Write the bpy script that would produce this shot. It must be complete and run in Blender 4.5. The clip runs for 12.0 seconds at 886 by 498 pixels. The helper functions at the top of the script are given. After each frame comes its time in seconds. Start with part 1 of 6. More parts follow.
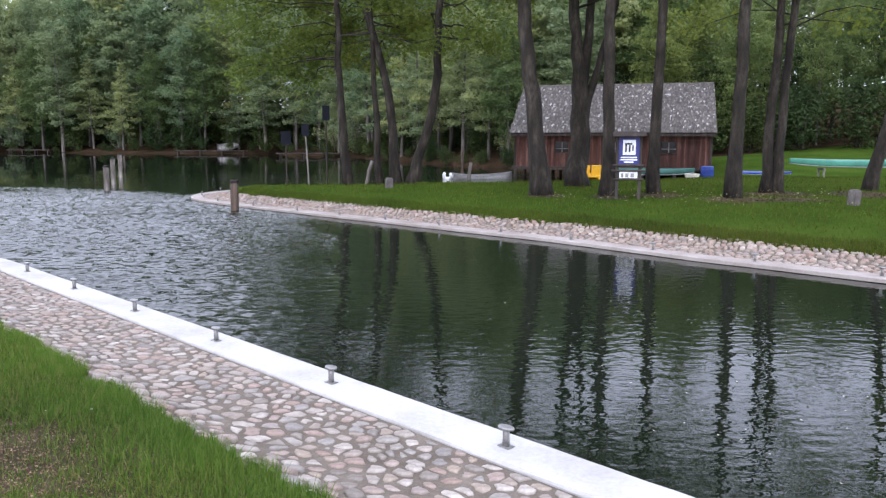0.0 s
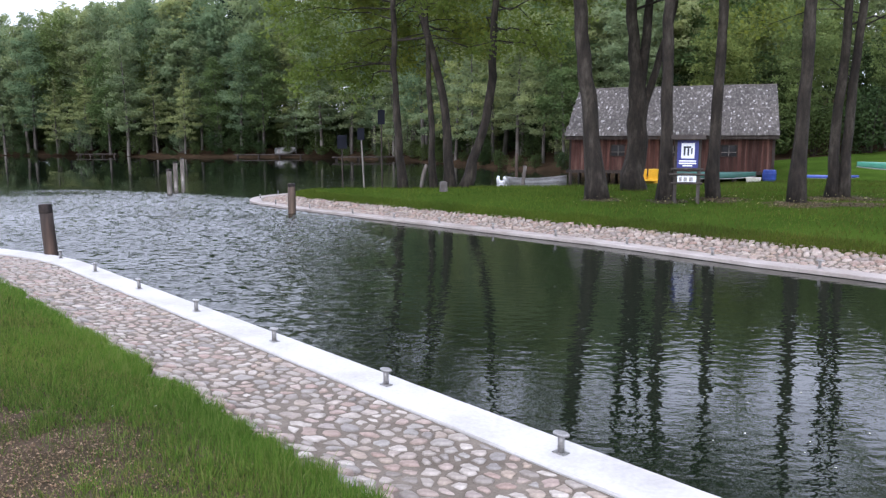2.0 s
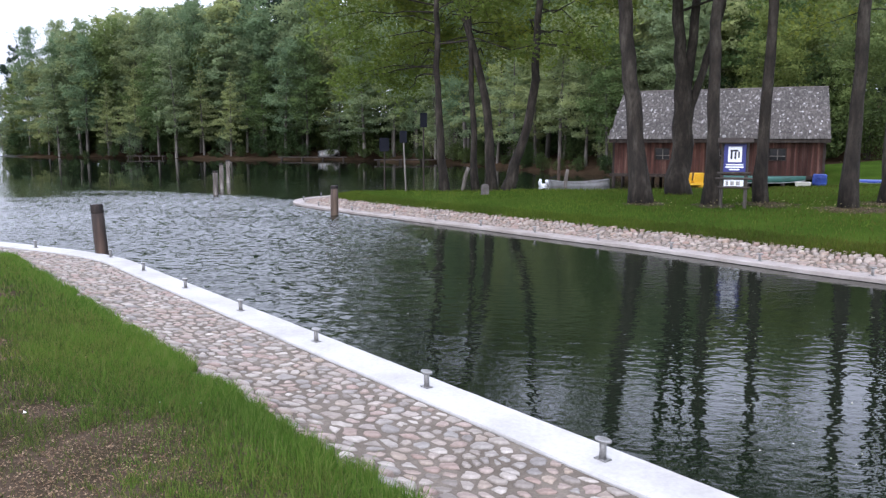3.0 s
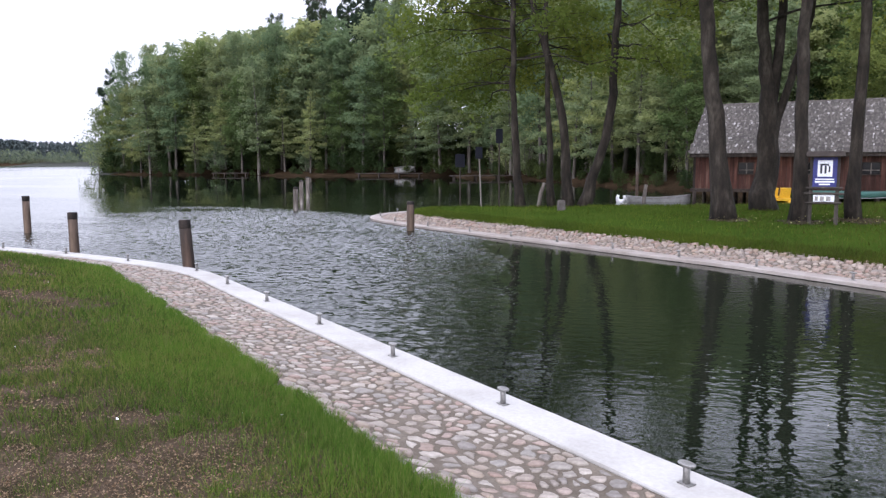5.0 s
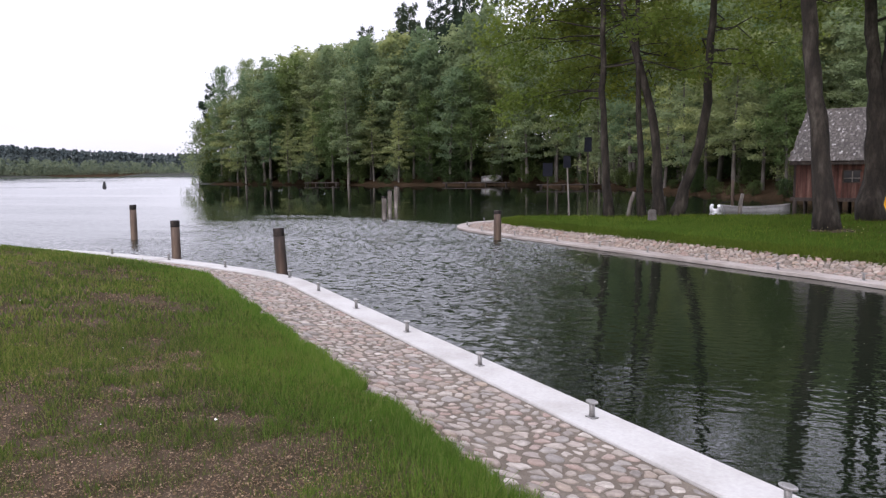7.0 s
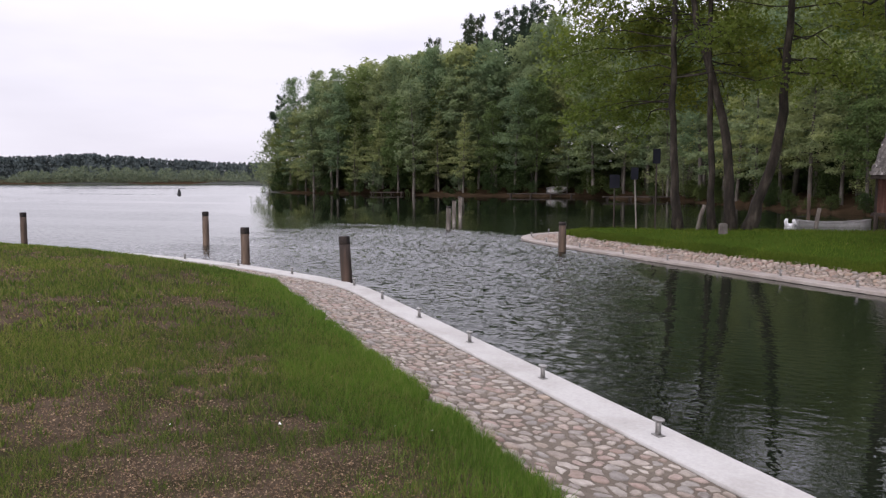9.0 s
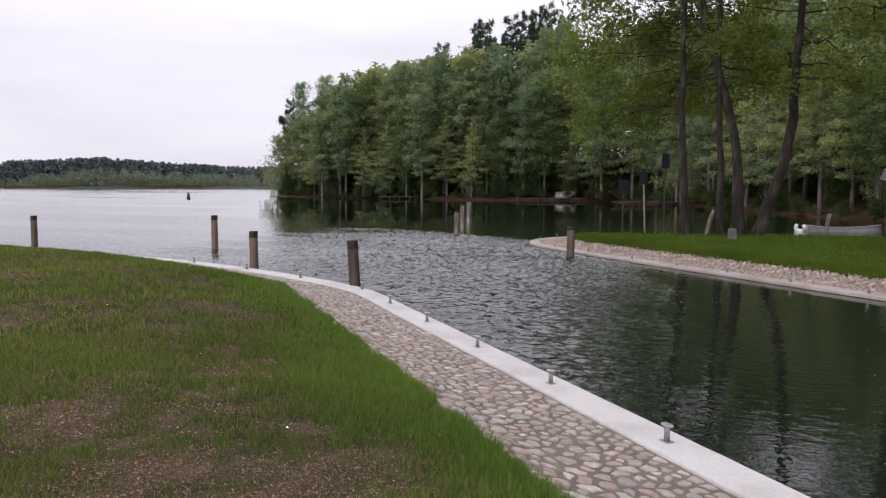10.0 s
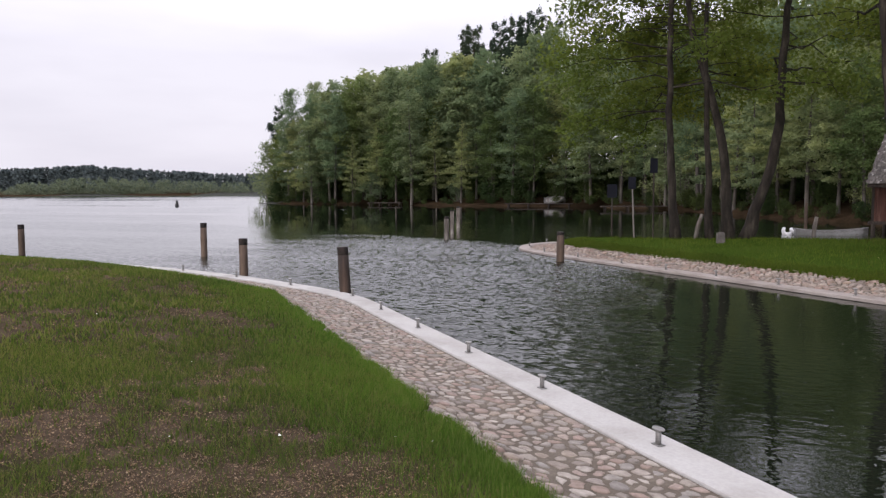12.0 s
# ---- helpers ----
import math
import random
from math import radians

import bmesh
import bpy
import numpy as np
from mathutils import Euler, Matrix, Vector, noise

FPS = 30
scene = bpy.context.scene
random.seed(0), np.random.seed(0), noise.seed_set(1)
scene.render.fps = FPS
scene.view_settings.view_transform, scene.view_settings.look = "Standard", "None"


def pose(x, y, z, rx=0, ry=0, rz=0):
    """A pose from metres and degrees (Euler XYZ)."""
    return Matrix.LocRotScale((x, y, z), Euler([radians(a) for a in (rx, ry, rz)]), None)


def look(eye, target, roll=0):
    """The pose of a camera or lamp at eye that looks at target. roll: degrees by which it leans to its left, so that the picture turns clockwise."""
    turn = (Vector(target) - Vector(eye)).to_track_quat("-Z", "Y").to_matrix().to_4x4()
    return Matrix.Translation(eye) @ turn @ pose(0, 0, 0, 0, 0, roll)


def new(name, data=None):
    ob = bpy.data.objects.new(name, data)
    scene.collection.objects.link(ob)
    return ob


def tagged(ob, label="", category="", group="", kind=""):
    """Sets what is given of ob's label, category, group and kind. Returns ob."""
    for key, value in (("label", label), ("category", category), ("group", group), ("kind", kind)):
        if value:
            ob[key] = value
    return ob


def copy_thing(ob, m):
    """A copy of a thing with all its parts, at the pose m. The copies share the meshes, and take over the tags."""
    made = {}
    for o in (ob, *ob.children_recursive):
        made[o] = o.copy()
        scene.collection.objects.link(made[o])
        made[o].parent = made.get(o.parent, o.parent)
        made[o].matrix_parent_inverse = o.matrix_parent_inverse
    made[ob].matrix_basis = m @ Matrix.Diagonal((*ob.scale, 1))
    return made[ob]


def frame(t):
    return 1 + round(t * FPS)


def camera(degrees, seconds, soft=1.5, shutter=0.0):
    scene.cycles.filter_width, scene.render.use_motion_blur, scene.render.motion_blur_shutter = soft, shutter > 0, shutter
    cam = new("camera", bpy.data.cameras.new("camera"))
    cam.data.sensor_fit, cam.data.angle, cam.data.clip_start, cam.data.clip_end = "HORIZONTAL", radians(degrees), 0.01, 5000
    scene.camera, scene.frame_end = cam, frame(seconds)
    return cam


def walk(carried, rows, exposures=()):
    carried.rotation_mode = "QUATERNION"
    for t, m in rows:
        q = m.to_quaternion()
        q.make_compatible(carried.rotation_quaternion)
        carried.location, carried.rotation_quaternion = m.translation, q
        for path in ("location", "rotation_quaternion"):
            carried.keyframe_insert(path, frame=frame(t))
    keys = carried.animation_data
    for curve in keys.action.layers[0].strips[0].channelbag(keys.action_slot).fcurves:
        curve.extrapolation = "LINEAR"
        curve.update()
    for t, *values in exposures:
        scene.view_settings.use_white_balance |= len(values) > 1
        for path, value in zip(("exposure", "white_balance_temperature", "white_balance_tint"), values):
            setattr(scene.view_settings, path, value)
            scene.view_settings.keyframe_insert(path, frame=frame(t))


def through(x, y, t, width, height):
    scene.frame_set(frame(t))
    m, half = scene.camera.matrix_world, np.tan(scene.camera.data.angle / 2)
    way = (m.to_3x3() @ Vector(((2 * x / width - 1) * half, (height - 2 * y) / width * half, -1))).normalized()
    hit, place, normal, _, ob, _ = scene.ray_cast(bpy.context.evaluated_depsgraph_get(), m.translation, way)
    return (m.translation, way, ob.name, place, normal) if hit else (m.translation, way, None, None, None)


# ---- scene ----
cam = camera(60.82, 12.0, soft=1.35)
# seconds, place, yaw to the left, pitch, roll
PATH = [
    (0, 0.088, -0.009, 2.251, 0.000, -8.349, 0.087),
    (0.5, 0.086, -0.020, 2.253, 0.818, -8.292, 0.120),
    (1, 0.082, -0.026, 2.254, 1.767, -8.231, 0.025),
    (1.5, 0.077, -0.015, 2.254, 2.744, -8.178, 0.113),
    (2, 0.070, -0.017, 2.256, 4.074, -8.086, -0.060),
    (2.5, 0.060, -0.013, 2.255, 5.781, -7.958, -0.015),
    (3, 0.060, -0.012, 2.252, 7.193, -7.866, 0.066),
    (5, 0.035, -0.006, 2.252, 12.885, -6.663, -0.299),
    (5.5, 0.029, 0.002, 2.250, 14.454, -6.401, -0.292),
    (6, 0.026, -0.002, 2.249, 16.112, -6.200, -0.362),
    (6.5, 0.017, -0.003, 2.252, 17.744, -6.092, -0.527),
    (7, 0.016, -0.011, 2.255, 19.444, -5.925, -0.548),
    (9, -0.001, 0.010, 2.248, 24.269, -5.107, -0.004),
    (9.5, -0.006, 0.011, 2.248, 24.939, -4.920, 0.178),
    (10, -0.004, 0.016, 2.246, 24.885, -4.774, 0.134),
    (10.5, -0.000, 0.000, 2.250, 24.731, -4.644, -0.000),
    (11, -0.000, -0.006, 2.252, 24.636, -4.496, -0.294),
    (11.5, -0.001, 0.004, 2.247, 24.398, -4.386, -0.221),
    (12, -0.005, -0.001, 2.249, 24.115, -4.331, -0.251),
]
walk(cam, [(t, pose(x, y, z) @ pose(0, 0, 0, 0, 0, yaw) @ pose(0, 0, 0, 90 + pitch) @ pose(0, 0, 0, 0, 0, roll))
           for t, x, y, z, yaw, pitch, roll in PATH],
     exposures=[(0.0, 0.47, 5580, 17), (3.0, 0.43, 5560, 16), (5.0, 0.31, 5760, 18), (7.0, 0.12, 6000, 20), (9.0, -0.14, 6220, 20), (12.0, -0.21, 6250, 19)])

# ---- light ----
world = bpy.data.worlds.new("overcast_sky")
scene.world = world
world.use_nodes = True
wn, wl = world.node_tree.nodes, world.node_tree.links
wn.clear()
w_out = wn.new("ShaderNodeOutputWorld")
w_bg = wn.new("ShaderNodeBackground")
w_sky = wn.new("ShaderNodeTexSky")
w_sky.sky_type, w_sky.sun_disc = "NISHITA", False
w_sky.sun_elevation, w_sky.sun_rotation = radians(20), radians(198)
w_sky.dust_density, w_sky.air_density = 3.0, 1.0
w_co = wn.new("ShaderNodeTexCoord")
w_map = wn.new("ShaderNodeMapping")
w_map.inputs["Scale"].default_value = (1.0, 1.0, 4.5)
w_noise = wn.new("ShaderNodeTexNoise")
w_noise.inputs["Scale"].default_value = 1.7
w_noise.inputs["Detail"].default_value = 5.0
w_noise.inputs["Roughness"].default_value = 0.5
w_ramp = wn.new("ShaderNodeValToRGB")
w_ramp.color_ramp.elements[0].position, w_ramp.color_ramp.elements[0].color = 0.36, (8.1, 8.0, 8.35, 1)
w_ramp.color_ramp.elements[1].position, w_ramp.color_ramp.elements[1].color = 0.6, (9.7, 9.6, 9.8, 1)
w_mix = wn.new("ShaderNodeMixRGB")
w_mix.inputs["Fac"].default_value = 0.9
wl.new(w_co.outputs["Generated"], w_map.inputs["Vector"])
wl.new(w_map.outputs["Vector"], w_noise.inputs["Vector"])
wl.new(w_noise.outputs["Fac"], w_ramp.inputs["Fac"])
wl.new(w_sky.outputs["Color"], w_mix.inputs["Color1"])
wl.new(w_ramp.outputs["Color"], w_mix.inputs["Color2"])
# an overcast sky is about twice as bright overhead as near the horizon
w_xyz = wn.new("ShaderNodeSeparateXYZ")
w_rise = wn.new("ShaderNodeMapRange")
for key, value in (("From Min", 0.17), ("From Max", 0.5), ("To Min", 1.0), ("To Max", 2.3)):
    w_rise.inputs[key].default_value = value
w_mul = wn.new("ShaderNodeVectorMath")
w_mul.operation = "SCALE"
wl.new(w_co.outputs["Generated"], w_xyz.inputs["Vector"])
wl.new(w_xyz.outputs["Z"], w_rise.inputs["Value"])
wl.new(w_mix.outputs["Color"], w_mul.inputs["Vector"])
wl.new(w_rise.outputs["Result"], w_mul.inputs["Scale"])
wl.new(w_mul.outputs["Vector"], w_bg.inputs["Color"])
w_bg.inputs["Strength"].default_value = 0.117
wl.new(w_bg.outputs["Background"], w_out.inputs["Surface"])

sun_data = bpy.data.lights.new("sun", "SUN")
sun_data.energy, sun_data.angle, sun_data.color = 1.25, radians(50), (1.0, 0.97, 0.93)
sun = new("sun", sun_data)
sun.matrix_world = look((-30, -80, 34), (0, 10, 0))

# ---- materials ----


def material(name):
    m = bpy.data.materials.new(name)
    m.use_nodes = True
    nt = m.node_tree
    return m, nt.nodes, nt.links, nt.nodes["Principled BSDF"]


def noise_node(nodes, links, vector, scale, detail=4.0, rough=0.55, stretch=None):
    n = nodes.new("ShaderNodeTexNoise")
    n.inputs["Scale"].default_value, n.inputs["Detail"].default_value, n.inputs["Roughness"].default_value = scale, detail, rough
    if stretch:
        mp = nodes.new("ShaderNodeMapping")
        mp.inputs["Scale"].default_value = stretch
        links.new(vector, mp.inputs["Vector"])
        vector = mp.outputs["Vector"]
    links.new(vector, n.inputs["Vector"])
    return n.outputs["Fac"]


def ramp_node(nodes, links, fac, stops):
    r = nodes.new("ShaderNodeValToRGB")
    while len(r.color_ramp.elements) < len(stops):
        r.color_ramp.elements.new(0.5)
    for e, (p, c) in zip(r.color_ramp.elements, stops):
        e.position, e.color = p, (*c, 1)
    links.new(fac, r.inputs["Fac"])
    return r.outputs["Color"]


def mix_node(nodes, links, fac, a, b, blend="MIX"):
    m = nodes.new("ShaderNodeMixRGB")
    m.blend_type = blend
    for socket, value in ((m.inputs["Fac"], fac), (m.inputs["Color1"], a), (m.inputs["Color2"], b)):
        if isinstance(value, (int, float)):
            socket.default_value = value
        elif isinstance(value, tuple):
            socket.default_value = (*value, 1)
        else:
            links.new(value, socket)
    return m.outputs["Color"]


def bump_node(nodes, links, bsdf, height, strength, distance):
    b = nodes.new("ShaderNodeBump")
    b.inputs["Strength"].default_value, b.inputs["Distance"].default_value = strength, distance
    links.new(height, b.inputs["Height"])
    links.new(b.outputs["Normal"], bsdf.inputs["Normal"])


def surface(name, dark, mid, light, scale, fine, rough=0.85, bump=0.3, depth=0.01, stretch=None, vary=0.0, island=False, speck=0.25):
    """A matt surface: coarse stains and fine grain, with relief; vary: how far pieces differ in value."""
    m, nodes, links, bsdf = material(name)
    co = nodes.new("ShaderNodeTexCoord").outputs["Object"]
    coarse = noise_node(nodes, links, co, scale, 5.0, 0.6, stretch)
    grain = noise_node(nodes, links, co, fine, 4.0, 0.65, stretch)
    c1 = ramp_node(nodes, links, coarse, [(0.3, dark), (0.52, mid), (0.75, light)])
    c2 = ramp_node(nodes, links, grain, [(0.3, (1 - speck,) * 3), (0.7, (1 + 0.7 * speck,) * 3)])
    colour = mix_node(nodes, links, 1.0, c1, c2, "MULTIPLY")
    if vary:
        if island:
            rnd = nodes.new("ShaderNodeNewGeometry").outputs["Random Per Island"]
        else:
            rnd = nodes.new("ShaderNodeObjectInfo").outputs["Random"]
        v = ramp_node(nodes, links, rnd, [(0.0, (1 - vary,) * 3), (1.0, (1 + vary,) * 3)])
        colour = mix_node(nodes, links, 1.0, colour, v, "MULTIPLY")
    links.new(colour, bsdf.inputs["Base Color"])
    bsdf.inputs["Roughness"].default_value = rough
    bsdf.inputs["Specular IOR Level"].default_value = 0.3
    bump_node(nodes, links, bsdf, grain, bump, depth)
    return m


def stone_material(name, island, tint=(1.0, 1.0, 1.0)):
    """Fieldstones: each one grey, buff, pinkish or brown, with grain and speckle."""
    m, nodes, links, bsdf = material(name)
    co = nodes.new("ShaderNodeTexCoord").outputs["Object"]
    rnd = nodes.new("ShaderNodeNewGeometry").outputs["Random Per Island"] if island else nodes.new("ShaderNodeObjectInfo").outputs["Random"]
    tone = ramp_node(nodes, links, rnd, [(0.0, (0.2, 0.18, 0.16)), (0.12, (0.36, 0.335, 0.3)), (0.24, (0.31, 0.235, 0.2)), (0.38, (0.43, 0.41, 0.375)), (0.48, (0.235, 0.225, 0.215)), (0.58, (0.37, 0.31, 0.25)),
                                         (0.7, (0.3, 0.295, 0.28)), (0.82, (0.36, 0.275, 0.24)), (0.9, (0.41, 0.385, 0.35)), (1.0, (0.5, 0.48, 0.445))])
    coarse = noise_node(nodes, links, co, 14, 4.0)
    grain = noise_node(nodes, links, co, 80, 3.0)
    c = mix_node(nodes, links, 1.0, tone, ramp_node(nodes, links, coarse, [(0.3, (0.68, 0.66, 0.64)), (0.7, (1.2, 1.2, 1.2))]), "MULTIPLY")
    c = mix_node(nodes, links, 1.0, c, ramp_node(nodes, links, grain, [(0.3, (0.88, 0.88, 0.88)), (0.7, (1.1, 1.1, 1.1))]), "MULTIPLY")
    c = mix_node(nodes, links, 1.0, c, tint, "MULTIPLY")
    links.new(c, bsdf.inputs["Base Color"])
    bsdf.inputs["Roughness"].default_value = 0.78
    bump_node(nodes, links, bsdf, coarse, 0.35, 0.006)
    return m


def leaf_material(name, tones, rough=0.7, through=0.35):
    """Leaves: a tone for each leaf, a broad drift over the crown, some light coming through."""
    m, nodes, links, bsdf = material(name)
    geo = nodes.new("ShaderNodeNewGeometry")
    rnd = geo.outputs["Random Per Island"]
    obr = nodes.new("ShaderNodeObjectInfo").outputs["Random"]
    co = nodes.new("ShaderNodeTexCoord").outputs["Object"]
    drift = noise_node(nodes, links, co, 0.35, 3.0)
    c = ramp_node(nodes, links, rnd, [(i / (len(tones) - 1), t) for i, t in enumerate(tones)])
    d = ramp_node(nodes, links, drift, [(0.3, (0.75, 0.8, 0.8)), (0.7, (1.25, 1.2, 1.05))])
    c = mix_node(nodes, links, 1.0, c, d, "MULTIPLY")
    o = ramp_node(nodes, links, obr, [(0.0, (0.72, 0.82, 0.85)), (0.5, (1.0, 1.0, 1.0)), (1.0, (1.3, 1.18, 0.95))])
    c = mix_node(nodes, links, 1.0, c, o, "MULTIPLY")
    links.new(c, bsdf.inputs["Base Color"])
    bsdf.inputs["Roughness"].default_value = rough
    bsdf.inputs["Specular IOR Level"].default_value = 0.03
    tr = nodes.new("ShaderNodeBsdfTranslucent")
    links.new(c, tr.inputs["Color"])
    mx = nodes.new("ShaderNodeMixShader")
    mx.inputs["Fac"].default_value = through
    links.new(bsdf.outputs["BSDF"], mx.inputs[1])
    links.new(tr.outputs["BSDF"], mx.inputs[2])
    links.new(mx.outputs["Shader"], nodes["Material Output"].inputs["Surface"])
    return m


M_CONCRETE = surface("pale_concrete", (0.3, 0.286, 0.262), (0.37, 0.358, 0.335), (0.41, 0.4, 0.38), 1.6, 26, 0.85, 0.1, 0.002, speck=0.1)
M_CONCRETE_OLD = surface("weathered_concrete", (0.22, 0.187, 0.163), (0.29, 0.256, 0.228), (0.355, 0.32, 0.29), 0.9, 18, 0.85, 0.15, 0.003, speck=0.12)
M_COBBLE = stone_material("cobble_stone", False, (0.7, 0.66, 0.615))
M_COBBLE_JOINED = stone_material("cobble_stone_joined", True, (0.7, 0.66, 0.615))
M_COBBLE_SPIT = stone_material("spit_stone", False, (0.72, 0.64, 0.58))
M_COBBLE_SPIT_JOINED = stone_material("spit_stone_joined", True, (0.72, 0.64, 0.58))
M_MORTAR = surface("sandy_mortar", (0.08, 0.064, 0.047), (0.118, 0.097, 0.074), (0.165, 0.138, 0.108), 3, 50, 0.95, 0.6, 0.008)
# concrete of the walls under the edge beams, much darker than the beams
M_DARK_WALL = surface("dark_mottled_concrete", (0.025, 0.024, 0.02), (0.05, 0.047, 0.04), (0.1, 0.095, 0.085), 3, 25, 0.6, 0.3, 0.005)
M_STEEL = surface("galvanised_steel", (0.17, 0.165, 0.155), (0.26, 0.253, 0.24), (0.38, 0.372, 0.358), 12, 90, 0.45, 0.1, 0.001)
M_STEEL.node_tree.nodes["Principled BSDF"].inputs["Metallic"].default_value = 0.6
M_PILE = surface("weathered_pile_wood", (0.03, 0.022, 0.018), (0.085, 0.06, 0.045), (0.2, 0.145, 0.1), 2.2, 22, 0.9, 0.5, 0.01, (1.0, 1.0, 0.12), vary=0.25)
M_PILE_PALE = surface("bleached_pile_wood", (0.05, 0.042, 0.035), (0.15, 0.13, 0.11), (0.34, 0.315, 0.285), 3.5, 22, 0.9, 0.5, 0.01, (1.0, 1.0, 0.3), vary=0.2)
M_PILE_DARK = surface("dark_soaked_wood", (0.012, 0.01, 0.009), (0.036, 0.026, 0.02), (0.13, 0.082, 0.058), 2.2, 22, 0.85, 0.5, 0.01, (1.0, 1.0, 0.12))
M_PILE_CAP = surface("tarred_wood", (0.012, 0.01, 0.01), (0.02, 0.017, 0.015), (0.05, 0.035, 0.028), 5, 40, 0.8, 0.4, 0.006)
M_BARK = surface("grey_brown_bark", (0.012, 0.0092, 0.0068), (0.027, 0.0215, 0.016), (0.08, 0.069, 0.053), 3.0, 13, 0.95, 1.0, 0.05, (1.0, 1.0, 0.34), speck=0.45)
M_BARK_PALE = surface("pale_bark", (0.045, 0.038, 0.031), (0.095, 0.085, 0.071), (0.17, 0.157, 0.138), 1.5, 10, 0.95, 0.5, 0.02, (1.0, 1.0, 0.3), vary=0.35)
M_BARK_PINE = surface("pine_bark", (0.05, 0.03, 0.022), (0.11, 0.065, 0.045), (0.17, 0.1, 0.07), 1.2, 9, 0.95, 0.6, 0.03, (1.0, 1.0, 0.4))
M_LEAF_MAPLE = leaf_material("spring_lime_leaf", [(0.1197, 0.1585, 0.032), (0.1473, 0.187, 0.0395), (0.1704, 0.2066, 0.047), (0.1308, 0.1692, 0.0338)], through=0.64)
M_LEAF_ALDER = leaf_material("alder_leaf", [(0.204, 0.255, 0.1341), (0.2326, 0.286, 0.154), (0.255, 0.305, 0.1651), (0.2142, 0.265, 0.1391)], through=0.58)
# hazel leaves coloured dark to stand for the shade inside the wood
M_LEAF_HAZEL_SHADE = leaf_material("shade_dark_hazel_leaf", [(0.042, 0.0644, 0.0245), (0.0525, 0.077, 0.0294), (0.063, 0.0875, 0.0336)], through=0.35)
M_LEAF_ASH = leaf_material("grey_green_ash_leaf", [(0.195, 0.245, 0.1242), (0.222, 0.272, 0.1437), (0.245, 0.29, 0.1575)], through=0.5)
M_LEAF_BRIGHT = leaf_material("young_birch_leaf", [(0.1213, 0.1657, 0.0614), (0.1374, 0.1843, 0.0689), (0.1536, 0.1965, 0.0744)], through=0.5)
M_LEAF_WILLOW = leaf_material("silvery_willow_leaf", [(0.16, 0.2, 0.1), (0.21, 0.25, 0.14), (0.18, 0.22, 0.12)], through=0.35)
M_LEAF_PINE = leaf_material("pine_needles", [(0.03, 0.048, 0.032), (0.042, 0.062, 0.04), (0.055, 0.075, 0.048)], through=0.1)
# far leaves lightened and blued: the haze is put into the colour
M_HAZED_WOOD = leaf_material("hazed_far_wood", [(0.125, 0.165, 0.135), (0.14, 0.18, 0.147), (0.155, 0.195, 0.16)], through=0.3)
M_GRASS = leaf_material("grass_blade", [(0.0553, 0.1113, 0.0159), (0.0796, 0.151, 0.0222), (0.1068, 0.1749, 0.0286), (0.1584, 0.1869, 0.0597)], through=0.42)
M_GRASS_THIN = leaf_material("thin_lawn_blade", [(0.0374, 0.0662, 0.0129), (0.0786, 0.1201, 0.0202), (0.1178, 0.1457, 0.0313), (0.1919, 0.1678, 0.0644)], through=0.35)
M_GRASS_SPIT = leaf_material("spit_grass_blade", [(0.0416, 0.0704, 0.0106), (0.056, 0.092, 0.0139), (0.0688, 0.104, 0.0163), (0.0831, 0.0991, 0.0245)], through=0.38)
M_STRAW = leaf_material("dry_straw", [(0.1212, 0.0831, 0.056), (0.1782, 0.1262, 0.0898), (0.0605, 0.0412, 0.0287), (0.2709, 0.2059, 0.158)], through=0.1)
M_SOIL = surface("thin_mossy_soil", (0.038, 0.034, 0.018), (0.066, 0.05, 0.034), (0.105, 0.077, 0.056), 2.2, 60, 0.95, 0.9, 0.02)
M_LAWN = surface("mown_lawn", (0.03, 0.052, 0.008), (0.042, 0.072, 0.01), (0.056, 0.08, 0.014), 0.5, 25, 0.95, 0.9, 0.04)
M_FOREST_FLOOR = surface("forest_floor", (0.02, 0.014, 0.008), (0.04, 0.027, 0.016), (0.07, 0.047, 0.03), 0.35, 6, 0.95, 0.8, 0.05)
for soft_ground in (M_SOIL, M_LAWN, M_FOREST_FLOOR):
    soft_ground.node_tree.nodes["Principled BSDF"].inputs["Specular IOR Level"].default_value = 0.0
M_BED = surface("lake_bed", (0.01, 0.012, 0.008), (0.018, 0.02, 0.012), (0.025, 0.026, 0.016), 0.5, 5, 0.95, 0.2, 0.02)


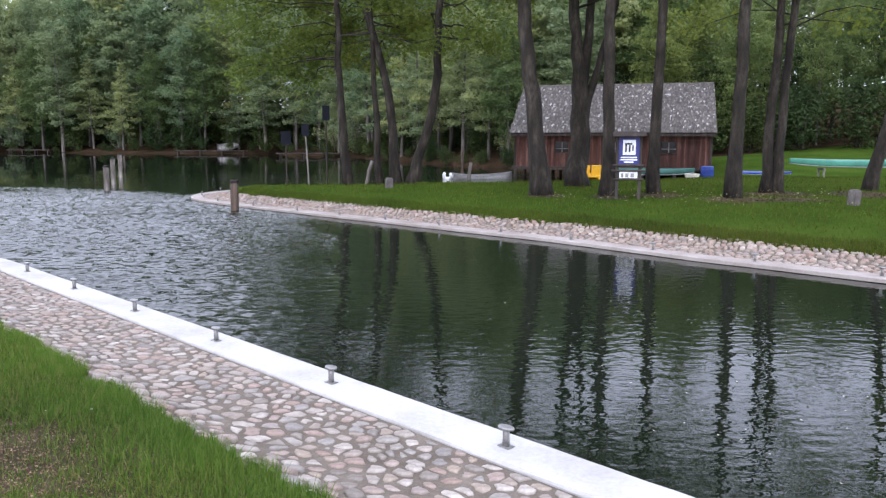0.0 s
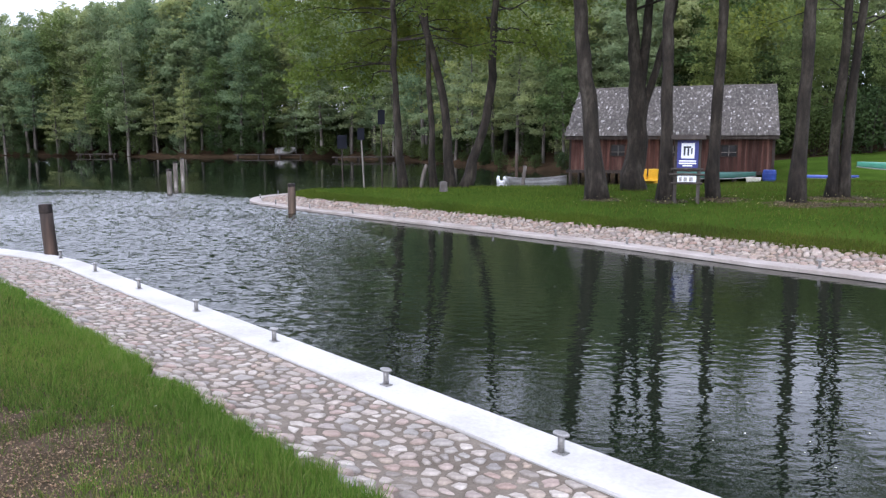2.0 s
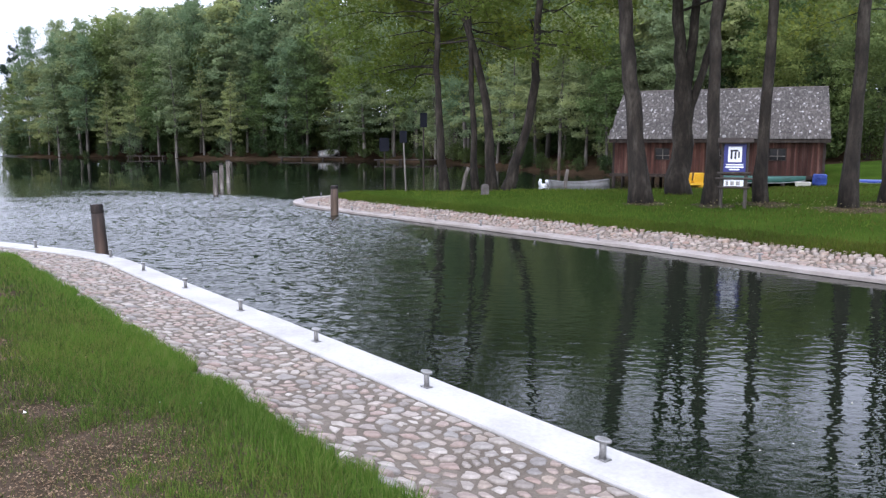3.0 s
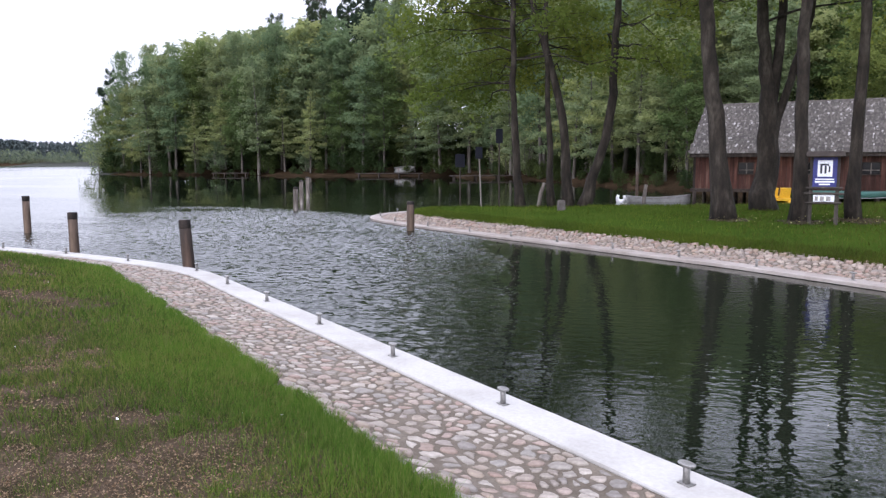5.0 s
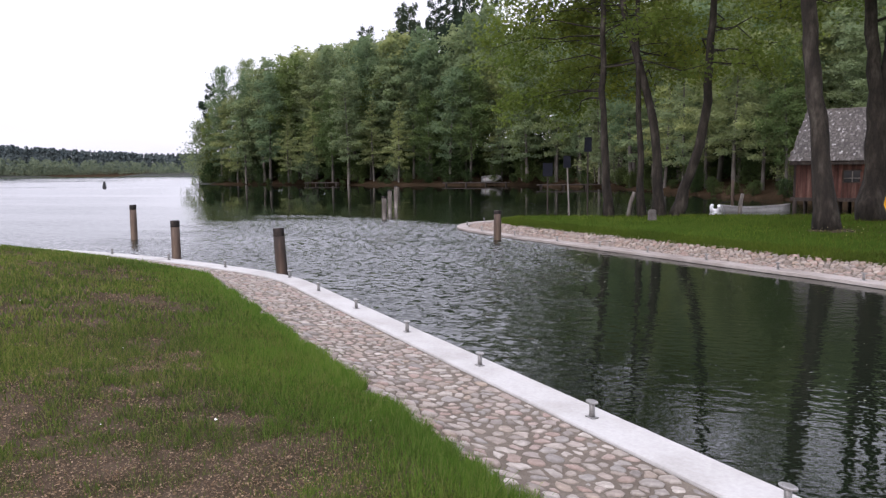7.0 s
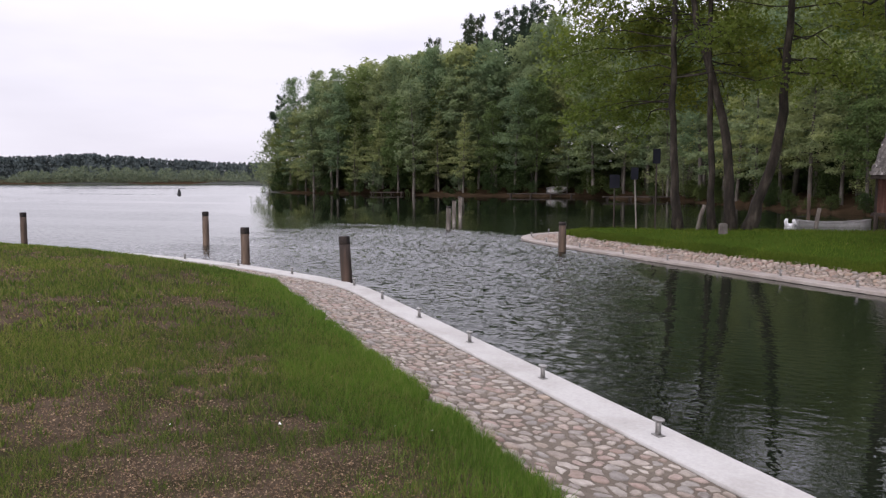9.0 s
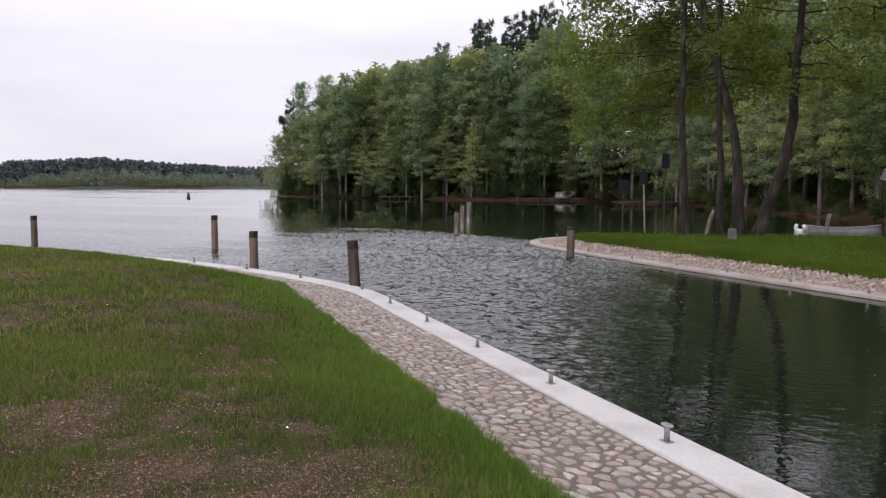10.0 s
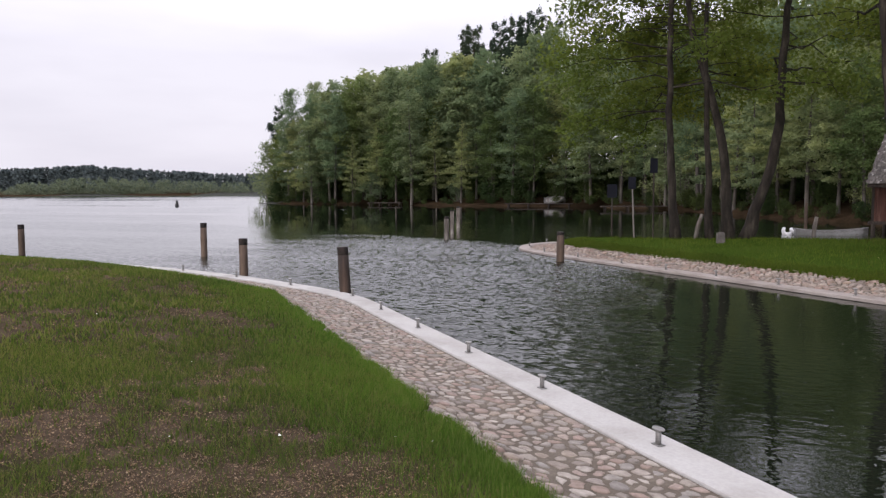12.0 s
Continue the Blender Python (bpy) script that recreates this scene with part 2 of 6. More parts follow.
def water_material():
    """Dark fresh water: small wind ripples whose height changes in broad patches."""
    m, nodes, links, bsdf = material("dark_lake_water")
    co = nodes.new("ShaderNodeTexCoord").outputs["Object"]
    bsdf.inputs["Base Color"].default_value = (0.006, 0.009, 0.005, 1)
    bsdf.inputs["Roughness"].default_value = 0.03
    bsdf.inputs["IOR"].default_value = 1.33
    fine = noise_node(nodes, links, co, 6.0, 2.0, 0.5, (0.8, 1.3, 1.0))
    patch = noise_node(nodes, links, co, 0.22, 2.0, 0.5, (0.45, 1.5, 1.0))
    patch = ramp_node(nodes, links, patch, [(0.34, (0.45, 0.45, 0.45)), (0.52, (1.0, 1.0, 1.0))])
    # the wind ruffles the mouth of the channel; the channel behind and the open lake lie calmer
    xyz = nodes.new("ShaderNodeSeparateXYZ")
    links.new(co, xyz.inputs["Vector"])

    def number(op, a, b):
        n = nodes.new("ShaderNodeMath")
        n.operation = op
        for socket, value in zip(n.inputs, (a, b)):
            if isinstance(value, (int, float)):
                socket.default_value = value
            else:
                links.new(value, socket)
        return n.outputs["Value"]

    def band(value, lo, hi, out_lo, out_hi):
        n = nodes.new("ShaderNodeMapRange")
        n.interpolation_type = "SMOOTHSTEP"
        for key, v in (("From Min", lo), ("From Max", hi), ("To Min", out_lo), ("To Max", out_hi)):
            n.inputs[key].default_value = v
        links.new(value, n.inputs["Value"])
        return n.outputs["Result"]

    across = number("ADD", xyz.outputs["X"], number("MULTIPLY", xyz.outputs["Y"], 0.14))
    across = number("ADD", across, number("MULTIPLY", number("SUBTRACT", patch, 0.7), 2.5))
    outer = number("ADD", xyz.outputs["Y"], number("MULTIPLY", xyz.outputs["X"], 0.5))
    wind = number("MULTIPLY", band(across, -1.7, 0.8, 1.0, 0.0), band(outer, 23.0, 27.5, 1.0, 0.0))
    wind = number("MULTIPLY", wind, band(across, -19.0, -10.5, 0.1, 1.0))
    calm = number("MULTIPLY", band(across, -16.0, -9.0, 0.004, 0.027), band(xyz.outputs["Y"], 40.0, 60.0, 1.0, 0.15))
    chop = noise_node(nodes, links, co, 3.6, 2.0, 0.6, (1.0, 1.1, 1.0))
    calm = number("MULTIPLY", number("MULTIPLY", fine, patch), calm)
    height = number("ADD", calm, number("MULTIPLY", number("MULTIPLY", chop, patch), number("MULTIPLY", wind, 0.25)))
    bump_node(nodes, links, bsdf, height, 1.0, 0.2)
    # wavelets of the open lake, each a small tilt of the surface; smooth streaks lie between them
    open_lake = number("ADD", xyz.outputs["X"], number("MULTIPLY", xyz.outputs["Y"], 0.72))
    streak = band(noise_node(nodes, links, co, 0.045, 2.0, 0.5, (0.3, 1.6, 1.0)), 0.36, 0.5, 0.45, 1.0)
    lake = number("MULTIPLY", band(open_lake, -12.0, 0.0, 0.1, 0.0), streak)

    def wavelets(scale, stretch):
        n = nodes.new("ShaderNodeTexNoise")
        n.inputs["Scale"].default_value, n.inputs["Detail"].default_value = scale, 2.0
        mp = nodes.new("ShaderNodeMapping")
        mp.inputs["Scale"].default_value = stretch
        links.new(co, mp.inputs["Vector"])
        links.new(mp.outputs["Vector"], n.inputs["Vector"])
        return vector("MULTIPLY", vector("SUBTRACT", n.outputs["Color"], (0.5, 0.5, 0.5)), (1.0, 1.0, 0.0))

    def vector(op, a, b=None):
        n = nodes.new("ShaderNodeVectorMath")
        n.operation = op
        for socket, value in ((n.inputs[0], a), (n.inputs["Scale"] if op == "SCALE" else n.inputs[1], b)):
            if value is None:
                continue
            if isinstance(value, tuple):
                socket.default_value = value
            else:
                links.new(value, socket)
        return n.outputs["Vector"]

    rippled = bsdf.inputs["Normal"].links[0].from_socket
    # fixed lean towards the camera added to both, so the water mirrors brighter sky
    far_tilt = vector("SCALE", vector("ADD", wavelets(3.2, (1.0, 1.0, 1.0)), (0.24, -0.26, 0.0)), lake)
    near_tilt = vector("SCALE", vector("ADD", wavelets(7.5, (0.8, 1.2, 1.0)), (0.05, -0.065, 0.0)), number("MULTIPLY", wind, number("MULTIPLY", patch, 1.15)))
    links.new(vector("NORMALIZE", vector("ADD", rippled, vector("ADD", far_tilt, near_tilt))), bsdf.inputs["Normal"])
    links.new(band(open_lake, -12.0, 0.0, 0.05, 0.02), bsdf.inputs["Roughness"])
    return m


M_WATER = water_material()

# ---- geometry helpers ----


class Geo:
    """Vertices and faces of one mesh in the making."""

    def __init__(self):
        self.v, self.f, self.n = [], [], 0

    def add(self, verts, faces):
        verts = np.asarray(verts, float)
        self.v.append(verts)
        self.f.extend(tuple(i + self.n for i in face) for face in faces)
        self.n += len(verts)
        return self

    def box(self, size, m=None, taper=1.0):
        sx, sy, sz = (s / 2 for s in size)
        c = [(x * (taper if z > 0 else 1), y * (taper if z > 0 else 1), z) for z in (-sz, sz) for x, y in ((-sx, -sy), (sx, -sy), (sx, sy), (-sx, sy))]
        if m is not None:
            c = [m @ Vector(p) for p in c]
        return self.add([tuple(p) for p in c], [(3, 2, 1, 0), (4, 5, 6, 7), (0, 1, 5, 4), (1, 2, 6, 5), (2, 3, 7, 6), (3, 0, 4, 7)])

    def tube(self, points, radii, sides=8, cap=True, wobble=0.0, rng=None):
        p = np.asarray(points, float)
        d = np.gradient(p, axis=0)
        d /= np.linalg.norm(d, axis=1)[:, None] + 1e-9
        ref = np.where(np.abs(d[:, 2:3]) > 0.9, [[1.0, 0, 0]], [[0, 0, 1.0]])
        u = np.cross(d, ref)
        u /= np.linalg.norm(u, axis=1)[:, None] + 1e-9
        w = np.cross(d, u)
        a = np.arange(sides) * 2 * np.pi / sides
        r = np.asarray(radii, float)[:, None] * np.ones(sides)
        if wobble and rng is not None:
            r = r * (1 + wobble * rng.standard_normal(r.shape))
        v = p[:, None] + r[..., None] * (np.cos(a)[None, :, None] * u[:, None] + np.sin(a)[None, :, None] * w[:, None])
        faces = [(i * sides + j, i * sides + (j + 1) % sides, (i + 1) * sides + (j + 1) % sides, (i + 1) * sides + j)
                 for i in range(len(p) - 1) for j in range(sides)]
        faces = [f[::-1] for f in faces]
        if cap:
            faces += [tuple(range(sides)), tuple(range((len(p) - 1) * sides, len(p) * sides))[::-1]]
        return self.add(v.reshape(-1, 3), faces)

    def mesh(self, name, mats, smooth=False, index=None):
        me = bpy.data.meshes.new(name)
        me.from_pydata(np.concatenate(self.v).tolist() if self.v else [], [], self.f)
        for mt in mats if isinstance(mats, (list, tuple)) else [mats]:
            me.materials.append(mt)
        if index is not None:
            me.polygons.foreach_set("material_index", np.asarray(index, np.int32))
        if smooth:
            me.polygons.foreach_set("use_smooth", [True] * len(me.polygons))
        me.update()
        return me


def quad_mesh(name, quads, mt, smooth=False):
    """One mesh out of an array (n, 4, 3) of loose quads."""
    n = len(quads)
    me = bpy.data.meshes.new(name)
    me.vertices.add(4 * n)
    me.vertices.foreach_set("co", np.ascontiguousarray(quads, np.float32).ravel())
    me.loops.add(4 * n)
    me.loops.foreach_set("vertex_index", np.arange(4 * n, dtype=np.int32))
    me.polygons.add(n)
    me.polygons.foreach_set("loop_start", np.arange(0, 4 * n, 4, dtype=np.int32))
    me.materials.append(mt)
    me.update(calc_edges=True)
    if smooth:
        me.polygons.foreach_set("use_smooth", [True] * n)
    return me


def part(name, geo, mt, parent, label="", smooth=False):
    ob = new(name, geo if isinstance(geo, bpy.types.Mesh) else geo.mesh(name, mt, smooth))
    ob.parent = parent
    return tagged(ob, label) if label else ob


def thing(name, m, label, category, group=""):
    ob = new(name)
    ob.matrix_world = m
    ob.empty_display_size = 0.2
    return tagged(ob, label, category, group)


def spline(points, step):
    """A Catmull-Rom line through points, with even steps."""
    p = np.asarray(points, float)
    q = np.concatenate([[2 * p[0] - p[1]], p, [2 * p[-1] - p[-2]]])
    out = []
    for i in range(1, len(q) - 2):
        a, b, c, d = q[i - 1:i + 3]
        for t in np.arange(0, 1, 1 / 24):
            out.append(0.5 * (2 * b + (c - a) * t + (2 * a - 5 * b + 4 * c - d) * t * t + (3 * b - a - 3 * c + d) * t ** 3))
    out = np.array(out + [p[-1]])
    s = np.concatenate([[0], np.cumsum(np.linalg.norm(np.diff(out, axis=0), axis=1))])
    k = np.linspace(0, s[-1], int(s[-1] / step) + 1)
    return np.stack([np.interp(k, s, out[:, i]) for i in range(out.shape[1])], 1)


class Way:
    """A line on the ground, by length s and offset n towards the land."""

    def __init__(self, points, land):
        self.p = spline(points, 0.25)
        self.s = np.concatenate([[0], np.cumsum(np.linalg.norm(np.diff(self.p, axis=0), axis=1))])
        d = np.gradient(self.p, axis=0)
        d /= np.linalg.norm(d, axis=1)[:, None]
        self.d, self.nrm = d, np.stack([-d[:, 1], d[:, 0]], 1) * land

    def at(self, s, n):
        s, n = np.asarray(s, float), np.asarray(n, float)
        x, y, a, b = (np.interp(s, self.s, v) for v in (self.p[:, 0], self.p[:, 1], self.nrm[:, 0], self.nrm[:, 1]))
        return np.stack([x + a * n, y + b * n], -1)

    def find(self, x, y):
        return self.s[np.argmin((self.p[:, 0] - x) ** 2 + (self.p[:, 1] - y) ** 2)]


def inside_distance(poly, x, y):
    """Metres to the border of a region, positive inside."""
    p = np.asarray(poly, float)
    best, odd = np.full(x.shape, 1e18), np.zeros(x.shape, bool)
    for (ax, ay), (bx, by) in zip(p, np.roll(p, -1, 0)):
        ex, ey = bx - ax, by - ay
        t = np.clip(((x - ax) * ex + (y - ay) * ey) / (ex * ex + ey * ey + 1e-12), 0, 1)
        best = np.minimum(best, (x - ax - t * ex) ** 2 + (y - ay - t * ey) ** 2)
        cross = (ay > y) != (by > y)
        with np.errstate(divide="ignore", invalid="ignore"):
            odd ^= cross & (x < ax + (y - ay) / (by - ay if by != ay else 1e-12) * ex)
    return np.sqrt(best) * np.where(odd, 1, -1)


def smoothstep(a, b, v):
    t = np.clip((v - a) / (b - a), 0, 1)
    return t * t * (3 - 2 * t)


# ---- plan ----
NEAR_LINE = [(29.2, -22.87), (20, -13.92), (10, -4.2), (4.0, 1.63), (0.53, 5.01), (-2.32, 7.78), (-6.0, 11.33), (-7.75, 13.0), (-9.0, 13.8), (-10.3, 14.4), (-12.58, 15.27), (-15.23, 16.05),
             (-18.5, 16.6), (-23, 17.0), (-30, 17.0), (-45, 15)]
SPIT_LINE = [(30.49, -10.79), (24.39, -4.88), (18.29, 1.05), (12.2, 6.96), (9.66, 9.4), (7.09, 11.84), (5.74, 13.16), (4.98, 13.85), (4.17, 14.74), (2.54, 16.52), (1.32, 17.63),
             (-0.0, 18.85), (-1.47, 20.23), (-2.9, 21.5), (-4.47, 22.97), (-6.2, 24.55), (-7.73, 26.12), (-8.84, 27.54), (-9.3, 28.97), (-9.25, 30.29), (-8.74, 31.51), (-7.73, 32.32)]
near_way, spit_way = Way(NEAR_LINE, 1), Way(SPIT_LINE, -1)
INNER = 0.22
near_land = near_way.at(near_way.s, INNER)
spit_land = spit_way.at(spit_way.s, INNER)
NEAR_POLY = [*near_land[::2].tolist(), (-120, 0), (-400, -60), (-3000, -300), (-3000, -3000), (3000, -3000), (300, -290)]
MAIN_POLY = [*spit_land[::2].tolist(), (-5.5, 32.4), (-2, 33.2), (3, 34.2), (8, 36.6), (11.5, 38.2), (14.6, 40.2), (14.5, 45), (9.5, 52), (4, 57.5), (1, 62),
             (-2, 68), (-8, 82), (-15, 97), (-31, 110), (-50, 113), (-70, 118), (-88, 125), (-98, 130), (-102, 137), (-100, 150), (-85, 190), (-90, 400), (-200, 580),
             (-420, 520), (-700, 360), (-1500, 300), (-3000, 200), (-3000, 3000), (3000, 3000), (3000, -900), (300, -270)]


def near_bed(n):
    return np.interp(n, [0.0, 0.22, 0.95, 1.25, 1.62], [0.1, 0.1, 0.145, 0.19, 0.3])


def spit_bed(n):
    return np.interp(n, [0.0, 0.22, 0.9, 1.45], [0.065, 0.065, 0.115, 0.235])


def ground_height(x, y):
    x, y = np.asarray(x, float), np.asarray(y, float)
    dn = inside_distance(NEAR_POLY, x, y)
    dm = inside_distance(MAIN_POLY, x, y)
    z = np.full(x.shape, -1.3)
    roll = 0.05 * np.sin(x * 0.9 + 1.3 * np.sin(y * 0.5)) * np.sin(y * 0.7 + 0.4)
    bank = np.where(dn < 1.36, near_bed(dn + INNER) - 0.07, 0.27 + 0.43 * (1 - np.exp(-np.maximum(dn - 1.36, 0) / 1.4)) + roll * smoothstep(1.4, 3, dn))
    bank = bank + smoothstep(15, 60, dn) * 1.5
    z = np.where(dn > 0, bank, np.where(dn > -0.25, -0.4, z))
    tip = smoothstep(36, 30, y) * smoothstep(-14, -10, x)
    spit = np.where(dm < 1.1, spit_bed(dm + INNER) - 0.07, 0.205 + 0.375 * (1 - np.exp(-np.maximum(dm - 1.1, 0) / 2.0)) + roll * 0.6 * smoothstep(1.2, 3, dm))
    spit = spit + smoothstep(6, 16, x) * np.maximum(0, y - 37) * 0.07
    wild = -0.35 + 0.9 * smoothstep(-1.2, 2.5, dm) + np.maximum(0, dm - 2.5) * 0.11
    wild = np.where(dm > 120, wild * 0 + 13.5, wild)
    lawn_side = np.maximum(tip, smoothstep(0, 6, x) * smoothstep(52, 44, y))
    land = spit * lawn_side + wild * (1 - lawn_side)
    z = np.where(dm > 0, land, np.where((dm > -0.25) & (tip > 0.5), -0.4, z))
    return z


def height_at(x, y):
    return float(ground_height(np.array([x]), np.array([y]))[0])


def spread(lo, hi, step, end_lo, end_hi, grow=1.22):
    mid = list(np.arange(lo, hi + step / 2, step))
    up, dn, s = [mid[-1]], [mid[0]], step
    while up[-1] < end_hi:
        s *= grow
        up.append(up[-1] + s)
    s = step
    while dn[-1] > end_lo:
        s *= grow
        dn.append(dn[-1] - s)
    return np.array(dn[:0:-1] + mid + up[1:])


def build_ground():
    xs, ys = spread(-24, 24, 0.24, -2600, 2600), spread(-8, 46, 0.24, -2600, 2600)
    gx, gy = np.meshgrid(xs, ys)
    gz = ground_height(gx, gy)
    nx, ny = len(xs), len(ys)
    i = np.arange(nx * ny).reshape(ny, nx)
    faces = np.stack([i[:-1, :-1], i[:-1, 1:], i[1:, 1:], i[1:, :-1]], -1).reshape(-1, 4)
    cx, cy = (gx[:-1, :-1] + gx[1:, 1:]) / 2, (gy[:-1, :-1] + gy[1:, 1:]) / 2
    dn, dm = inside_distance(NEAR_POLY, cx, cy), inside_distance(MAIN_POLY, cx, cy)
    slot = np.full(cx.shape, 3)
    slot[dn > -0.1] = 0
    slot[(dm > -0.1) | ((cy > 52) & (dm > -6))] = 2
    lawn = (dm > -0.1) & ((cy < 36) | ((cx > 9) & (cy < 51))) & (cx > -14)
    slot[lawn] = 1
    g = Geo().add(np.stack([gx, gy, gz], -1).reshape(-1, 3), faces.tolist())
    ob = new("ground", g.mesh("ground", [M_SOIL, M_LAWN, M_FOREST_FLOOR, M_BED], True, slot.ravel()))
    return tagged(ob, "grassy banks, forest floor and dark lake bed", "ground", kind="structure")


build_ground()

def build_water():
    """The lake's surface, with wind waves over the mouth of the channel."""
    wx, wy = spread(-25, 2, 0.066, -2500, 2500, 1.35), spread(8, 42, 0.07, -2500, 2500, 1.35)
    x, y = np.meshgrid(wx, wy)
    rg = np.random.default_rng(31)
    z = np.zeros(x.shape)
    for i in range(70):
        lam = 0.19 * (2.3 ** rg.uniform(0, 1))
        a = radians(250) + rg.normal(0, 0.8)
        k = 2 * np.pi / lam
        z += 0.0044 * lam * np.sin(k * (x * math.cos(a) + y * math.sin(a)) + rg.uniform(0, 6.28))
    gust = np.sin(0.5 * x + 0.31 * y + 1.2 * np.sin(0.23 * y)) * np.sin(0.62 * y - 0.2 * x + 0.7)
    across = x + 0.14 * y + 1.2 * gust
    wind = smoothstep(0.8, -1.9, across) * smoothstep(27.5, 23, y + 0.5 * x) * (0.1 + 0.9 * smoothstep(-15, -8.5, across)) * (0.66 + 0.45 * gust) * (0.8 + 0.2 * smoothstep(11, 19, y))
    wind = wind + 0.018 * smoothstep(6, 12, y)
    fade = smoothstep(-25, -23, x) * smoothstep(2, 1, x) * smoothstep(42, 40, y) * smoothstep(8, 9, y)
    z = z * wind * fade
    ii = np.arange(x.size).reshape(x.shape)
    g = Geo().add(np.stack([x, y, z], -1).reshape(-1, 3), np.stack([ii[:-1, :-1], ii[:-1, 1:], ii[1:, 1:], ii[1:, :-1]], -1).reshape(-1, 4).tolist())
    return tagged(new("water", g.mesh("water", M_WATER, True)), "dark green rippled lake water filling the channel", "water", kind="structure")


build_water()


def build_coping(name, way, label, mt, drop=0.0):
    """A concrete edge beam with rounded arrises along the water."""
    prof = [(n, z - drop) for n, z in ((-0.22, 0.045), (-0.22, 0.1), (-0.215, 0.112), (-0.203, 0.12), (0.2, 0.12), (0.212, 0.114), (0.22, 0.1), (0.22, 0.045))]
    rng = np.random.default_rng(5)
    rows = []
    for n, z in prof:
        xy = way.at(way.s, np.full(len(way.s), n) + 0.0012 * rng.standard_normal(len(way.s)))
        rows.append(np.concatenate([xy, np.full((len(way.s), 1), z) + (0.001 * rng.standard_normal((len(way.s), 1)) if z > 0 else 0)], 1))
    k, m = len(prof), len(way.s)
    v = np.stack(rows, 1).reshape(-1, 3)
    faces = [(i * k + j, i * k + (j + 1) % k, (i + 1) * k + (j + 1) % k, (i + 1) * k + j) for i in range(m - 1) for j in range(k)]
    faces += [tuple(range(k))[::-1], tuple(range((m - 1) * k, m * k))]
    gg = Geo().add(v, faces)
    me = gg.mesh(name, mt)
    bm = bmesh.new()
    bm.from_mesh(me)
    bmesh.ops.recalc_face_normals(bm, faces=bm.faces)
    bm.to_mesh(me)
    bm.free()
    kerb = tagged(new(name, me), label, "kerb", kind="structure")
    wall = Geo()
    rows = [np.concatenate([way.at(way.s, np.full(m, n)), np.full((m, 1), z)], 1) for n, z in ((-0.18, 0.05 - drop), (-0.18, -0.9), (0.2, -0.9), (0.2, 0.05 - drop))]
    wall.add(np.stack(rows, 1).reshape(-1, 3), [(i * 4 + j, (i + 1) * 4 + j, (i + 1) * 4 + j + 1, i * 4 + j + 1) for i in range(m - 1) for j in range(3)])
    part("wall", wall, M_DARK_WALL, kerb, "dark concrete wall under the beam")
    return kerb


build_coping("kerb_near", near_way, "white concrete edge beam along the channel", M_CONCRETE)
build_coping("kerb_spit", spit_way, "pale concrete edge beam round the grassy spit", M_CONCRETE_OLD, 0.035)


def build_bed(name, way, bed, edge, label):
    rows = [np.concatenate([way.at(way.s, np.full(len(way.s), n)), np.full((len(way.s), 1), float(bed(n)) - 0.012)], 1) for n in np.linspace(0.215, edge, 8)]
    m, k = len(way.s), 8
    v = np.stack(rows, 1).reshape(-1, 3)
    faces = [(i * k + j, i * k + j + 1, (i + 1) * k + j + 1, (i + 1) * k + j) for i in range(m - 1) for j in range(k - 1)]
    me = Geo().add(v, faces).mesh(name, M_MORTAR, True)
    if me.polygons[0].normal.z < 0:
        me.flip_normals()
    return tagged(new(name, me), label, "pavement", kind="structure")


near_pavement = build_bed("pavement_near", near_way, near_bed, 1.68, "strip of round fieldstones set in sandy mortar")
spit_pavement = build_bed("pavement_spit", spit_way, spit_bed, 1.55, "sloping strip of pale fieldstones below the lawn")

# ---- trees ----


def leaf_quads(rng, centres, size, flat=0.5):
    """A folded diamond of a leaf or spray at each centre."""
    n = len(centres)
    nrm = rng.standard_normal((n, 3)) * (1 - flat) + np.array([0, 0, flat * 1.6])
    nrm /= np.linalg.norm(nrm, axis=1)[:, None] + 1e-9
    a = rng.standard_normal((n, 3))
    u = np.cross(nrm, a)
    u /= np.linalg.norm(u, axis=1)[:, None] + 1e-9
    w = np.cross(nrm, u)
    s = (size * rng.uniform(0.55, 1.35, n))[:, None]
    drop = nrm * s * 0.18
    return np.stack([centres - u * s * 0.55, centres - w * s * 0.36 - drop, centres + u * s * 0.55, centres + w * s * 0.36 - drop], 1)


def along(points, t):
    p = np.asarray(points, float)
    k = np.linspace(0, 1, len(p))
    return np.stack([np.interp(t, k, p[:, i]) for i in range(3)], -1)


